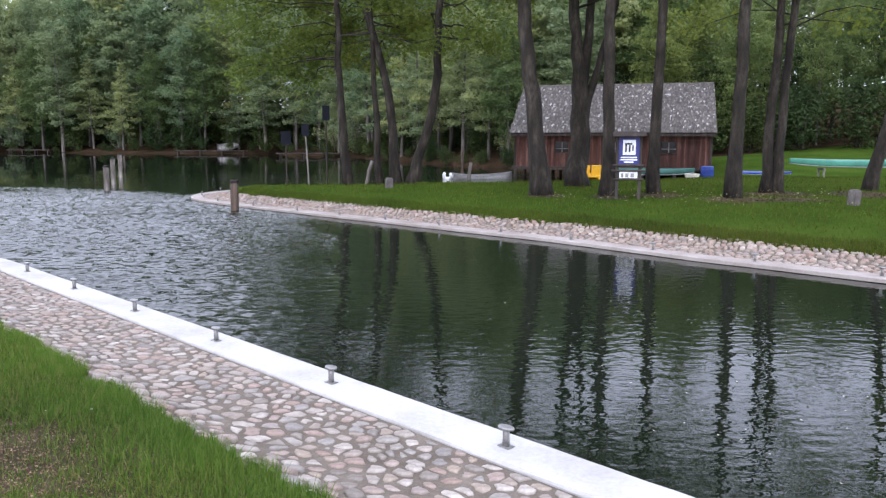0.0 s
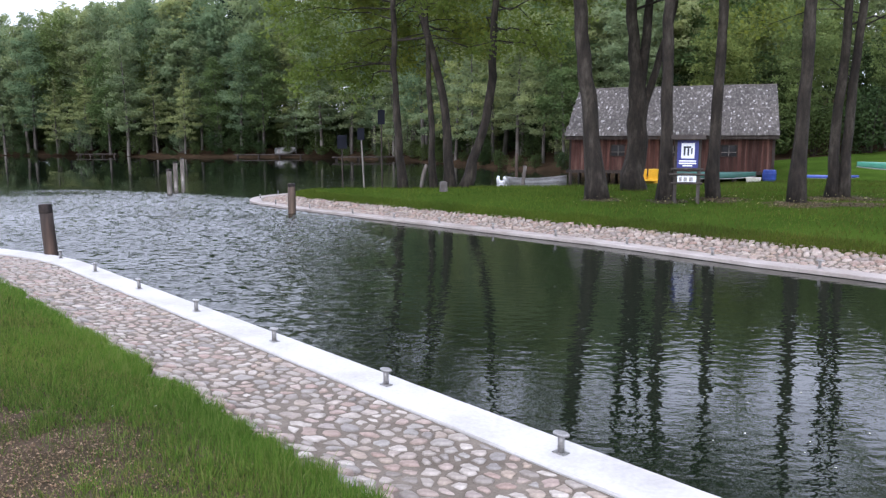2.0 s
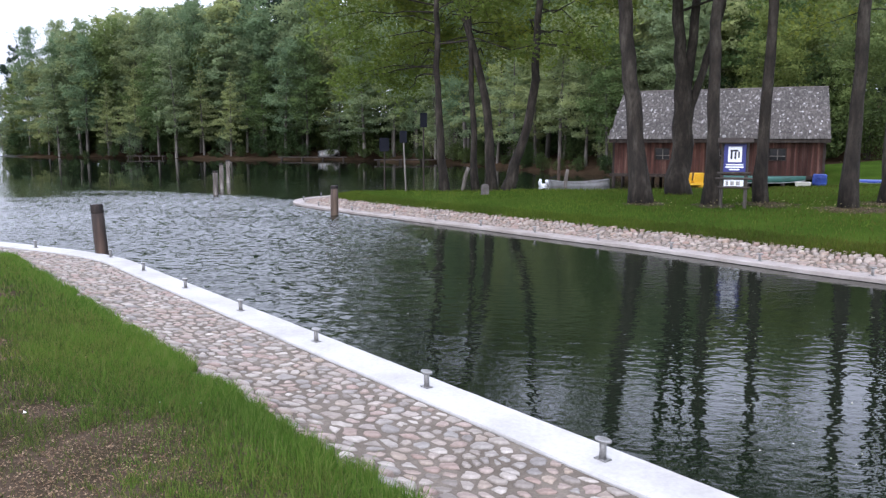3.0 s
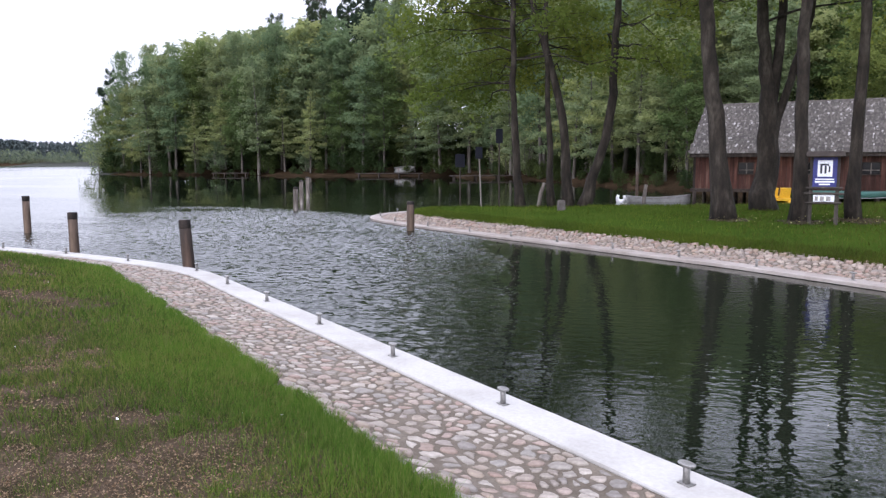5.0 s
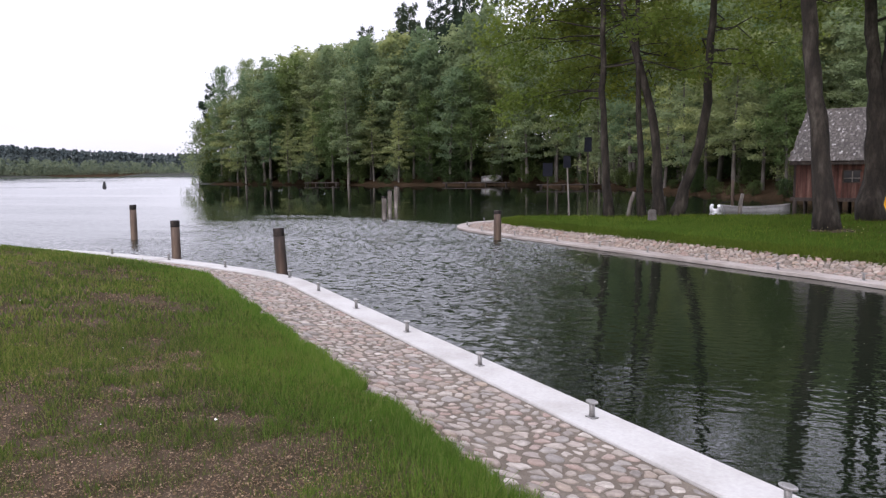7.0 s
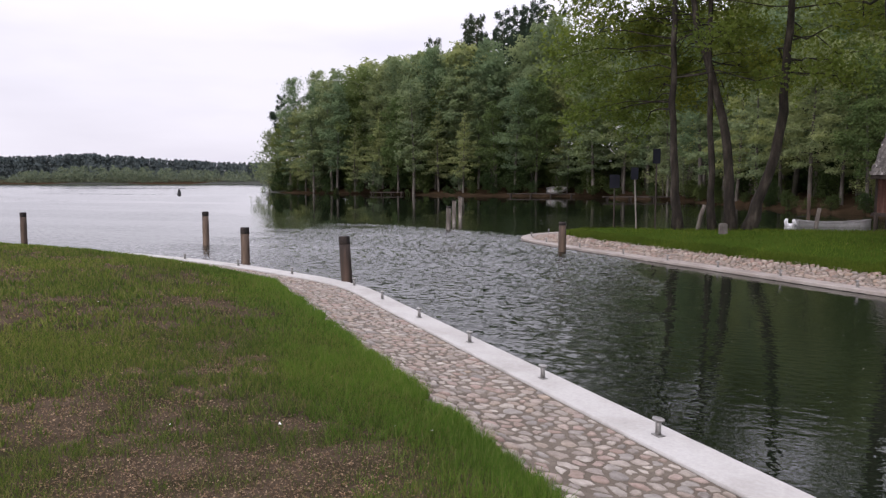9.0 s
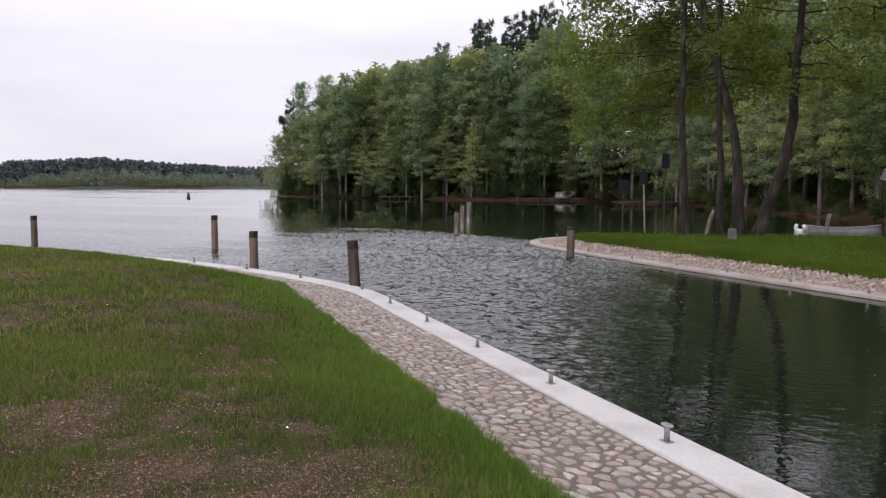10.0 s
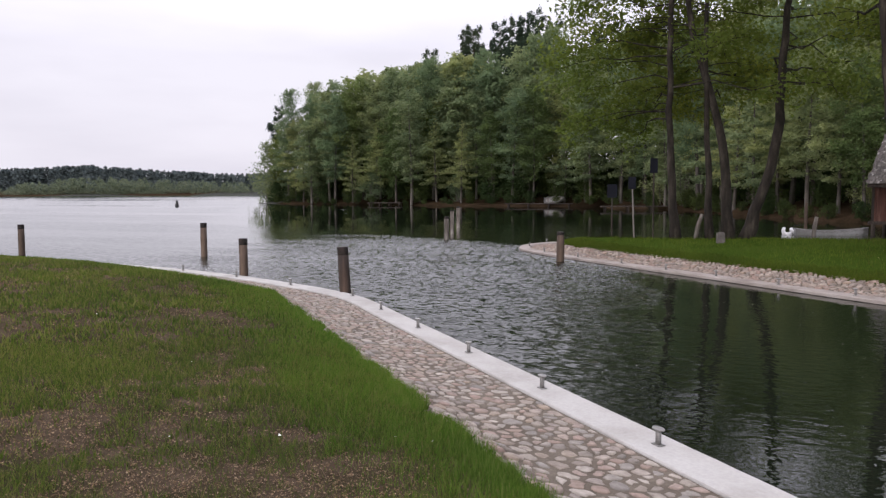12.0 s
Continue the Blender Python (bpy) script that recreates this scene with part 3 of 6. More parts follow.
def grow(seed, trunks, limbs, reach, rise, subs, leaves, leaf_size, low, profile, flat=0.5, spray=0.35, sides=9, droop=0.1, bare=0.25, aim=None, girth=0.72, lift=0.8):
    """Trunk and limbs as one mesh, leaves as another. trunks: lists of (x, y, z, radius); low: where the limbs begin, as a share of the trunk;
    profile: reach at shares of the crown's height."""
    rng = np.random.default_rng(seed)
    wood, centres = Geo(), []
    for tr in trunks:
        tr = np.asarray(tr, float)
        k = np.linspace(0, 1, max(10, 4 * len(tr)))
        kk = np.concatenate([[0], np.cumsum(np.linalg.norm(np.diff(tr[:, :3], axis=0), axis=1))])
        kk /= kk[-1]
        line = np.stack([np.interp(k, kk, tr[:, i]) for i in range(4)], -1)
        for _ in range(2):
            line[1:-1] = (line[:-2] + 2 * line[1:-1] + line[2:]) / 4
        line[1:-1, :2] += rng.standard_normal((len(line) - 2, 2)) * line[1:-1, 3:4] * 0.12
        line[:, 3] *= girth
        line[0, 3] *= 1.3
        line[1, 3] = max(line[1, 3], line[0, 3] * 0.8)
        wood.tube(line[:, :3], line[:, 3], sides, True, 0.05, rng)
        top = line[-1, 2] - line[0, 2]
        share = limbs // len(trunks)
        for i in range(share):
            u = low + (1 - low) * (i + rng.uniform(0.1, 0.9)) / share
            base = along(line[:, :3], u)
            r0 = float(np.interp(u, np.linspace(0, 1, len(line)), line[:, 3])) * rng.uniform(0.18, 0.34)
            az = i * 2.399 + rng.uniform(-0.5, 0.5)
            if aim is not None and rng.uniform() < aim[1]:
                az = aim[0] + rng.uniform(-0.9, 0.9)
            c = (u - low) / (1 - low)
            length = reach * float(np.interp(c, np.linspace(0, 1, len(profile)), profile)) * rng.uniform(0.7, 1.2)
            el = rise * rng.uniform(0.5, 1.4) + 0.5 * c
            t = np.linspace(0, 1, 6)
            out = np.array([math.cos(az), math.sin(az), 0])
            side = np.array([-out[1], out[0], 0]) * rng.uniform(-0.25, 0.25)
            path = base + np.outer(t, out * math.cos(el) * length) + np.outer(t * t, side * length)
            path[:, 2] += t * math.sin(el) * length - droop * length * t ** 2.2
            path[1:] += rng.standard_normal((5, 3)) * 0.03 * length
            wood.tube(path, np.maximum(r0 * (1 - 0.85 * t), 0.008), 5, False)
            for j in range(subs):
                q = bare + (1 - bare) * (j + rng.uniform(0.2, 0.9)) / subs
                b0 = along(path, q)
                sl = length * rng.uniform(0.22, 0.42) * (1.15 - 0.6 * q)
                sa = az + rng.choice([-1, 1]) * rng.uniform(0.4, 1.2)
                end = b0 + np.array([math.cos(sa) * sl, math.sin(sa) * sl, sl * rng.uniform(-0.25, 0.45)])
                mid = (b0 + end) / 2 + rng.standard_normal(3) * 0.06 * sl
                wood.tube([b0, mid, end], [max(r0 * 0.3 * (1 - 0.5 * q), 0.007), max(r0 * 0.18, 0.006), 0.004], 3, False)
                m = max(1, int(leaves * rng.uniform(0.5, 1.4) * (0.4 + sl / (0.35 * reach))))
                tt = rng.uniform(0.1, 1.1, m) ** 0.8
                pts = along([b0, mid, end], np.clip(tt, 0, 1))
                pts += rng.standard_normal((m, 3)) * np.array([1, 1, lift]) * spray * sl
                centres.append(pts)
    c = np.concatenate(centres)
    return wood, leaf_quads(rng, c, leaf_size, flat)


def make_tree(name, m, wood, quads, bark, leaf, label, category="tree", group=""):
    ob = thing(name, m, label, category, group)
    part("trunk", wood.mesh("trunk", bark, True), bark, ob)
    part("crown", quad_mesh("crown", quads, leaf), leaf, ob)
    return ob


def tiered(seed, height, radius, low, limbs, per, leaf_size, trunk_r, shape, lean=(0.0, 0.0), thick=0.075, rise=0.25, droop=0.22, stems=1, bend=0.4, clump=0.0):
    """A tree seen from afar: stems, limbs in loose tiers, and fine sprays of leaves along every limb, with gaps between them.
    thick: depth of a spray, as a share of its limb; clump: how far the leaves gather at the limbs' ends."""
    rng = np.random.default_rng(seed)
    wood, quads = Geo(), []
    t = np.linspace(0, 1, 8)
    for k in range(stems):
        off = rng.uniform(-0.1, 0.1, 2) * radius if stems > 1 else np.zeros(2)
        line = np.stack([off[0] * (1 + 2 * t) + lean[0] * t * height + bend * np.sin(2.6 * t + seed + k) * t, off[1] * (1 + 2 * t) + lean[1] * t * height + bend * np.cos(2.1 * t + seed) * t, t * height * 0.96], 1)
        wood.tube(line, trunk_r * (1.15 - 1.08 * t), 7, False)
    mid = np.stack([lean[0] * t * height + bend * np.sin(2.6 * t + seed) * t, lean[1] * t * height + bend * np.cos(2.1 * t + seed) * t, t * height * 0.96], 1)
    for i in range(limbs):
        u = low + (1 - low) * (i + rng.uniform()) / limbs
        c = (u - low) / (1 - low)
        length = max(0.5, radius * float(np.interp(c, np.linspace(0, 1, len(shape)), shape)) * rng.uniform(0.55, 1.12))
        az = i * 2.399 + rng.uniform(-0.7, 0.7)
        el = rise * rng.uniform(0.3, 1.5) + 0.75 * c * c
        q = np.linspace(0, 1, 5)
        out = np.array([math.cos(az), math.sin(az), 0])
        side = np.array([-out[1], out[0], 0]) * rng.uniform(-0.3, 0.3)
        path = along(mid, u) + np.outer(q, out * math.cos(el) * length) + np.outer(q * q, side * length)
        path[:, 2] += q * math.sin(el) * length - droop * length * q ** 2.2
        if i % 2 == 0:
            wood.tube(path, np.maximum(trunk_r * 0.2 * (1.15 - c) * (1 - 0.8 * q), 0.012), 3, False)
        n = int(per * (length / radius) ** 1.5 * rng.uniform(0.6, 1.4)) + 5
        k = rng.uniform(0.12 + clump, 1.06, n) ** 0.75
        pts = along(path, np.clip(k, 0, 1))
        wide = (0.07 + 0.14 * np.sin(np.pi * np.clip(k, 0, 1) ** 0.8)) * length
        pts += rng.standard_normal((n, 3)) * np.stack([wide, wide, 0.08 + 0.8 * thick * length * np.ones(n)], 1)
        pts[:, 2] -= 0.2 * np.abs(rng.standard_normal(n)) * thick * length
        nrm = rng.standard_normal((n, 3)) * 0.62 + np.array([0, 0, 0.42]) + out * 0.2
        nrm /= np.linalg.norm(nrm, axis=1)[:, None]
        a = np.cross(nrm, rng.standard_normal((n, 3)))
        a /= np.linalg.norm(a, axis=1)[:, None] + 1e-9
        w = np.cross(nrm, a)
        sz = (leaf_size * rng.uniform(0.45, 1.4, n))[:, None]
        dip = nrm * sz * 0.2
        quads.append(np.stack([pts - a * sz * 0.6, pts - w * sz * 0.38 - dip, pts + a * sz * 0.6, pts + w * sz * 0.38 - dip], 1))
    return wood, np.concatenate(quads)


ROUND = [0.5, 0.85, 1.0, 1.0, 0.92, 0.75, 0.42]
TALL = [0.55, 0.8, 0.95, 1.0, 0.98, 0.85, 0.5]
CONE = [0.8, 1.0, 0.9, 0.75, 0.55, 0.35, 0.12]
CROWN_TOP = [0.45, 0.8, 1.0, 0.95, 0.75, 0.4]


def kind_of_tree(name, label, bark, leaf, **kw):
    wood, quads = tiered(**kw)
    return make_tree(name, pose(0, 0, -500), wood, quads, bark, leaf, label, group="trees of the far wood")


FOREST = [
    kind_of_tree("alder_tree", "tall green alder on the wooded lake shore", M_BARK_PALE, M_LEAF_ALDER, seed=1, height=21, radius=3.6, low=0.2, limbs=50, per=290, leaf_size=0.25,
                 trunk_r=0.2, shape=TALL),
    kind_of_tree("alder_tree", "tall green alder on the wooded lake shore", M_BARK_PALE, M_LEAF_ALDER, seed=2, height=24, radius=4.0, low=0.22, limbs=54, per=300, leaf_size=0.27,
                 trunk_r=0.22, shape=TALL, lean=(-0.02, 0)),
    kind_of_tree("alder_tree", "slim alder with feathery tiers of leaves", M_BARK_PALE, M_LEAF_ALDER, seed=3, height=18, radius=3.2, low=0.18, limbs=44, per=250, leaf_size=0.23,
                 trunk_r=0.15, shape=CONE, thick=0.05, lean=(0.03, 0.0)),
    kind_of_tree("birch_tree", "bright spring-green birch in the far wood", M_BARK_PALE, M_LEAF_BRIGHT, seed=4, height=20, radius=3.4, low=0.2, limbs=56, per=250, leaf_size=0.23,
                 trunk_r=0.16, shape=ROUND, thick=0.11, rise=0.5, droop=0.3, lean=(0.02, 0)),
    kind_of_tree("maple_tree", "broad fresh-green maple in the far wood", M_BARK, M_LEAF_BRIGHT, seed=5, height=18, radius=4.8, low=0.2, limbs=56, per=290, leaf_size=0.28,
                 trunk_r=0.22, shape=ROUND, thick=0.08),
    kind_of_tree("pine_tree", "dark pine standing above the other trees", M_BARK_PINE, M_LEAF_PINE, seed=6, height=27, radius=3.6, low=0.5, limbs=34, per=420, leaf_size=0.25,
                 trunk_r=0.25, shape=CROWN_TOP, thick=0.1, rise=0.3, droop=0.05, clump=0.3),
    kind_of_tree("willow_bush", "silvery shrub leaning over the water", M_BARK_PALE, M_LEAF_WILLOW, seed=7, height=7, radius=3.0, low=0.05, limbs=64, per=70, leaf_size=0.2,
                 trunk_r=0.07, shape=ROUND, stems=4, thick=0.14, rise=0.6),
    kind_of_tree("hazel_bush", "leafy bush in and before the wood, coloured dark for its shade", M_BARK, M_LEAF_HAZEL_SHADE, seed=8, height=4.5, radius=2.4, low=0.04, limbs=50, per=75, leaf_size=0.2,
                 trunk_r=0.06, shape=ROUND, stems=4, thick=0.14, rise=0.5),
    kind_of_tree("alder_tree", "tall alder deep in the far wood", M_BARK_PALE, M_LEAF_ALDER, seed=9, height=24, radius=4.4, low=0.34, limbs=50, per=140, leaf_size=0.4,
                 trunk_r=0.2, shape=TALL),
    kind_of_tree("maple_tree", "fresh-green maple deep in the far wood", M_BARK, M_LEAF_BRIGHT, seed=10, height=21, radius=4.8, low=0.3, limbs=50, per=140, leaf_size=0.4,
                 trunk_r=0.2, shape=ROUND),
    kind_of_tree("ash_tree", "tall grey-green ash with a domed airy crown", M_BARK_PALE, M_LEAF_ASH, seed=12, height=24, radius=5.0, low=0.24, limbs=66, per=260, leaf_size=0.25,
                 trunk_r=0.24, shape=[0.5, 0.75, 0.95, 1.0, 0.95, 0.75, 0.35], thick=0.1, rise=0.55, droop=0.25),
]
ALDER, ALDER_TALL, ALDER_SLIM, BIRCH, MAPLE, PINE, WILLOW, HAZEL, ALDER_BACK, MAPLE_BACK, ASH = FOREST
TREE_HEIGHT = {k.name: h for k, h in zip(FOREST, (21, 24, 18, 20, 18, 27, 7, 4.5, 24, 21, 24))}
used = set()


def plant(kind, x, y, scale=1.0, turn=None, sink=0.1, squash=1.0):
    rng = random.Random(int(x * 131 + y * 977))
    turn = rng.uniform(0, 360) if turn is None else turn
    m = Matrix.Translation((x, y, height_at(x, y) - sink)) @ pose(0, 0, 0, rng.uniform(-2, 2), rng.uniform(-2, 2), turn)
    if kind not in used:
        used.add(kind)
        ob = kind
    else:
        ob = copy_thing(kind, m)
    ob.matrix_basis = m @ Matrix.Diagonal((scale * squash, scale * squash, scale, 1))
    return ob


SHORE = spline([(14.5, 47), (9.5, 52.5), (4, 58), (1, 62.5), (-2, 68), (-8, 82), (-15, 97), (-31, 110), (-50, 113), (-70, 118), (-88, 125), (-98, 130), (-102, 137), (-99, 150)], 1.0)
shore_d = np.gradient(SHORE, axis=0)
shore_d /= np.linalg.norm(shore_d, axis=1)[:, None]
shore_n = np.stack([shore_d[:, 1], -shore_d[:, 0]], 1)
rng = random.Random(11)


def rows_of_trees(depth, gap, kinds, scale, start=0, stop=None, jitter=1.2):
    stop = len(SHORE) if stop is None else stop
    s = start + rng.uniform(0, gap)
    while s < stop:
        i = min(int(s), len(SHORE) - 1)
        d = depth + rng.uniform(-jitter, jitter)
        x, y = SHORE[i] + shore_n[i] * d
        plant(rng.choice(kinds), x + rng.uniform(-0.5, 0.5), y, rng.uniform(*scale) * min(1.0, 0.5 + i / 90), squash=rng.uniform(1.15, 1.5))
        s += gap * rng.uniform(0.7, 1.35)


CAPE = len(SHORE) - 34
rows_of_trees(2.2, 4.6, [ALDER, ALDER_SLIM, ALDER_TALL, BIRCH, ALDER_SLIM, ALDER, BIRCH], (0.7, 0.95), 14, CAPE)
rows_of_trees(6.5, 4.4, [ALDER, ALDER_BACK, ALDER_TALL, BIRCH, ALDER_BACK], (0.82, 1.0), 10, CAPE + 6)
rows_of_trees(11.5, 4.6, [ALDER_BACK, MAPLE_BACK, ALDER_BACK], (0.88, 1.04), 6, CAPE + 8)
rows_of_trees(17.0, 5.2, [ALDER_BACK, MAPLE_BACK, ALDER_BACK], (0.9, 1.06), 2, CAPE)
rows_of_trees(24.0, 6.2, [ALDER_BACK, MAPLE_BACK, ALDER_BACK], (0.92, 1.08), 0, CAPE - 10)
rows_of_trees(2.0, 4.0, [BIRCH, ALDER_SLIM, WILLOW, ALDER], (0.6, 0.85), CAPE, len(SHORE) - 18)
rows_of_trees(2.0, 3.0, [WILLOW, ALDER_SLIM, WILLOW], (0.5, 0.8), len(SHORE) - 22, len(SHORE) - 6)
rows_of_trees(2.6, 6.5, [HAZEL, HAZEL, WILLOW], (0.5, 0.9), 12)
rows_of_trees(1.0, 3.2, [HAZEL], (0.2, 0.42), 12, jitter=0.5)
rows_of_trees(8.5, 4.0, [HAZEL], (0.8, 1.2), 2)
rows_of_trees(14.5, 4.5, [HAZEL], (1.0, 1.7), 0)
# deeper rows added to fill gaps between the trunks with dark
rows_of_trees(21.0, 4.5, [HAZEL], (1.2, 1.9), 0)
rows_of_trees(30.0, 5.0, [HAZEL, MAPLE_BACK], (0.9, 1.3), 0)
for x, y, s in [(-102.5, 140.0, 0.84), (-52, 131, 1.12), (-49, 134, 1.16), (-55, 137, 1.12), (-43.5, 132, 1.14), (-40.5, 130, 1.18), (-46, 137, 1.16), (-37, 133, 1.1), (-63, 136, 1.02), (-30, 131, 1.02)]:
    plant(PINE, x, y, s)

# the tall trees that make the wood's outline, from the cape inwards
for x, y, k, top in [(-101, 134, WILLOW, 13.0), (-97.5, 133.5, BIRCH, 17.0), (-92.5, 131.5, ASH, 24.5), (-88.5, 132.5, ASH, 25.8), (-85, 128.5, ALDER, 23.0), (-80.5, 128, ALDER, 22.0), (-76, 126.5, BIRCH, 25.0), (-72.3, 125, MAPLE, 24.6),
                     (-68.5, 124.5, ALDER_TALL, 25.0), (-64.2, 123, ASH, 25.6), (-60.5, 122, ALDER_TALL, 26.0), (-55.7, 121.5, ASH, 26.6), (-51, 121, ALDER_TALL, 26.5), (-45.5, 121, ALDER_TALL, 27.0), (-38, 120, ASH, 28.6), (-33.5, 119, ASH, 29.4)]:
    plant(k, x, y, (top - 1.2 - height_at(x, y)) / (TREE_HEIGHT[k.name] * 0.99))

# the wood behind the boathouse and the lawn
for x, y, k, s in [(16, 57, MAPLE, 0.62), (11, 61, ALDER_BACK, 0.57), (21, 55, MAPLE, 0.6), (26, 53, BIRCH, 0.52), (31, 50, MAPLE, 0.55), (36, 47, MAPLE, 0.6), (41, 45, ALDER, 0.52),
                   (18, 64, ALDER_BACK, 0.58), (25, 60, MAPLE_BACK, 0.58), (32, 57, MAPLE, 0.66), (39, 53, MAPLE, 0.7), (46, 49, ALDER_BACK, 0.54), (13, 70, ALDER_BACK, 0.62), (22, 69, ALDER_BACK, 0.61),
                   (29, 66, MAPLE_BACK, 0.67), (37, 62, MAPLE_BACK, 0.64), (45, 57, MAPLE_BACK, 0.64), (53, 51, ALDER_BACK, 0.61), (8, 66, ALDER_BACK, 0.61), (48, 42, MAPLE_BACK, 0.53), (54, 40, ALDER_BACK, 0.54),
                   (20, 61, MAPLE_BACK, 0.6), (28.5, 56, MAPLE, 0.62), (35, 54, MAPLE, 0.64), (42, 50, MAPLE, 0.64), (50, 46, MAPLE_BACK, 0.57), (56, 46, MAPLE_BACK, 0.64), (14, 66, MAPLE_BACK, 0.62), (33, 63, MAPLE_BACK, 0.65), (48, 53, MAPLE_BACK, 0.62), (17, 76, ALDER_BACK, 0.65), (26, 75, MAPLE_BACK, 0.69), (34, 72, ALDER_BACK, 0.65), (43, 66, MAPLE_BACK, 0.69), (51, 60, MAPLE_BACK, 0.69), (60, 52, MAPLE_BACK, 0.69)]:
    plant(k, x, y, s)
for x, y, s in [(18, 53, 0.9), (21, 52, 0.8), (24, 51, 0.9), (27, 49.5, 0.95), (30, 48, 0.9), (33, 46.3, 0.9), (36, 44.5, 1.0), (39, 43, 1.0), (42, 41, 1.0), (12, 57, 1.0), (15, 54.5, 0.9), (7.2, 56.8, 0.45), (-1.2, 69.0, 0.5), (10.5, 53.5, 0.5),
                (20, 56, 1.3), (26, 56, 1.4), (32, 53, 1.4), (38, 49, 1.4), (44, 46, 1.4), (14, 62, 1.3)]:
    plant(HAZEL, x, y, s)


def base_at(x, y):
    return pose(x, y, height_at(x, y) - 0.06)


BIG = dict(limbs=44, reach=4.6, rise=0.3, subs=7, leaves=32, leaf_size=0.15, flat=0.4, spray=0.33, droop=0.28, bare=0.42, profile=[0.9, 1.0, 0.95, 0.85, 0.7, 0.45])


def spit_tree(x, y, seed, trunks, label, **kw):
    wood, quads = grow(seed=seed, trunks=trunks, **{**BIG, **kw})
    return make_tree("lime_tree", base_at(x, y), wood, quads, M_BARK, M_LEAF_MAPLE, label, group="trees on the spit")


spit_tree(-3.67, 29.8, 21, [[(0, 0, 0, .27), (-.15, 0, 2.5, .2), (-.3, 0, 5, .17), (-.3, 0, 8, .14), (-.2, 0, 12, .09), (0, 0, 16, .03)]], "slender tree with bright spring leaves at the spit's tip", low=0.28, limbs=52, leaves=62, rise=0.1, aim=(2.5, 0.55))
spit_tree(-2.41, 29.8, 22, [[(0, 0, 0, .2), (-.1, 0, 2.5, .16), (-.25, 0, 5, .13), (-.3, 0, 9, .1), (-.2, 0, 14, .03)]], "thin upright tree in a group of three", low=0.36, limbs=30, leaves=50, rise=0.15, aim=(1.6, 0.8))
spit_tree(-1.79, 29.9, 23, [[(0, 0, 0, .3), (-.1, 0, 2, .24), (-.3, 0, 4, .21), (-.85, 0, 6, .19), (-1.5, 0, 8, .15), (-1.9, 0.2, 12, .09), (-2, 0.3, 16, .03)]], "dark tree with a bent trunk in a group", low=0.34, limbs=40, leaves=60, rise=0.15, aim=(1.7, 0.75))
spit_tree(-1.2, 29.9, 24, [[(0, 0, 0, .34), (.5, 0, 1.6, .25), (.95, 0, 3.2, .23), (1.12, 0, 5.5, .21), (1.2, 0, 8, .17), (1.6, 0, 12, .09), (1.7, 0, 15, .03)]], "dark leaning tree with a curved trunk", low=0.38, limbs=36, leaves=50, rise=0.15, aim=(1.3, 0.75))
spit_tree(3.14, 23.45, 25, [[(0, 0, 0, .36), (-.12, 0, 1.2, .29), (-.35, 0, 3, .27), (-.6, 0, 5, .24), (-.8, 0, 8, .2), (-.9, 0, 13, .1), (-.9, 0, 17, .03)]], "large tree leaning over the lawn", low=0.36, girth=0.9)
spit_tree(4.92, 27.2, 26, [[(0, 0, 0, .5), (0, 0, 2, .44), (.05, 0, 3.4, .42), (-.1, 0, 4.6, .27), (-.3, 0, 7, .22), (-.6, 0, 12, .12), (-.8, 0, 16, .03)],
                           [(.08, 0, 2.8, .22), (.25, 0, 4.6, .2), (.3, 0, 7, .17), (.5, 0, 12, .08), (.6, 0, 15, .03)],
                           [(.15, 0, 2.6, .18), (.6, -.1, 4.2, .17), (1.1, -.1, 6, .15), (1.5, -.2, 10, .08), (1.7, -.2, 13, .03)]], "thick old tree forking low into three stems", low=0.38, limbs=52, girth=0.78)
spit_tree(5.01, 22.6, 27, [[(0, 0, 0, .32), (-.05, 0, 1.5, .27), (-.05, 0, 4, .24), (-.1, 0, 8, .19), (0, 0, 13, .1), (0, 0, 17, .03)]], "straight dark tree beside the notice board", low=0.46, girth=0.68)
spit_tree(6.53, 23.05, 28, [[(0, 0, 0, .27), (-.05, 0, 1.5, .22), (0, 0, 4, .2), (0, 0, 8, .16), (.1, 0, 13, .09), (0, 0, 16, .03)]], "straight dark tree beside the notice board", low=0.46, girth=0.74)
spit_tree(8.41, 21.65, 29, [[(0, 0, 0, .33), (0, 0, 1.5, .28), (.04, 0, 4, .25), (.1, 0, 8, .2), (.12, 0, 13, .1), (.12, 0, 17, .03)]], "tall straight tree on bare earth", low=0.48, girth=0.66, leaves=34, limbs=44)
spit_tree(10.42, 23.9, 30, [[(-.14, 0, 0, .27), (-.1, 0, 2, .24), (0, 0, 4.2, .21), (-.02, 0, 8, .16), (-.3, 0, 13, .08), (-.4, 0, 16, .03)],
                            [(.2, -.05, 0, .27), (.22, 0, 2, .22), (.36, 0, 4.2, .2), (.46, 0, 8, .15), (.8, 0, 13, .08), (1.0, 0, 16, .03)]], "twin-stemmed tree on the lawn", low=0.3, limbs=46, leaves=32, girth=0.62, rise=0.4)
spit_tree(13.84, 24.4, 31, [[(0, 0, 0, .3), (.2, 0, 1.2, .26), (.6, 0, 3, .23), (1.0, 0, 6, .19), (1.2, 0, 12, .1), (1.3, 0, 16, .03)]], "leaning tree on the lawn near the upturned boats", low=0.46, leaves=32, girth=0.72)

# ---- piles and bollards ----


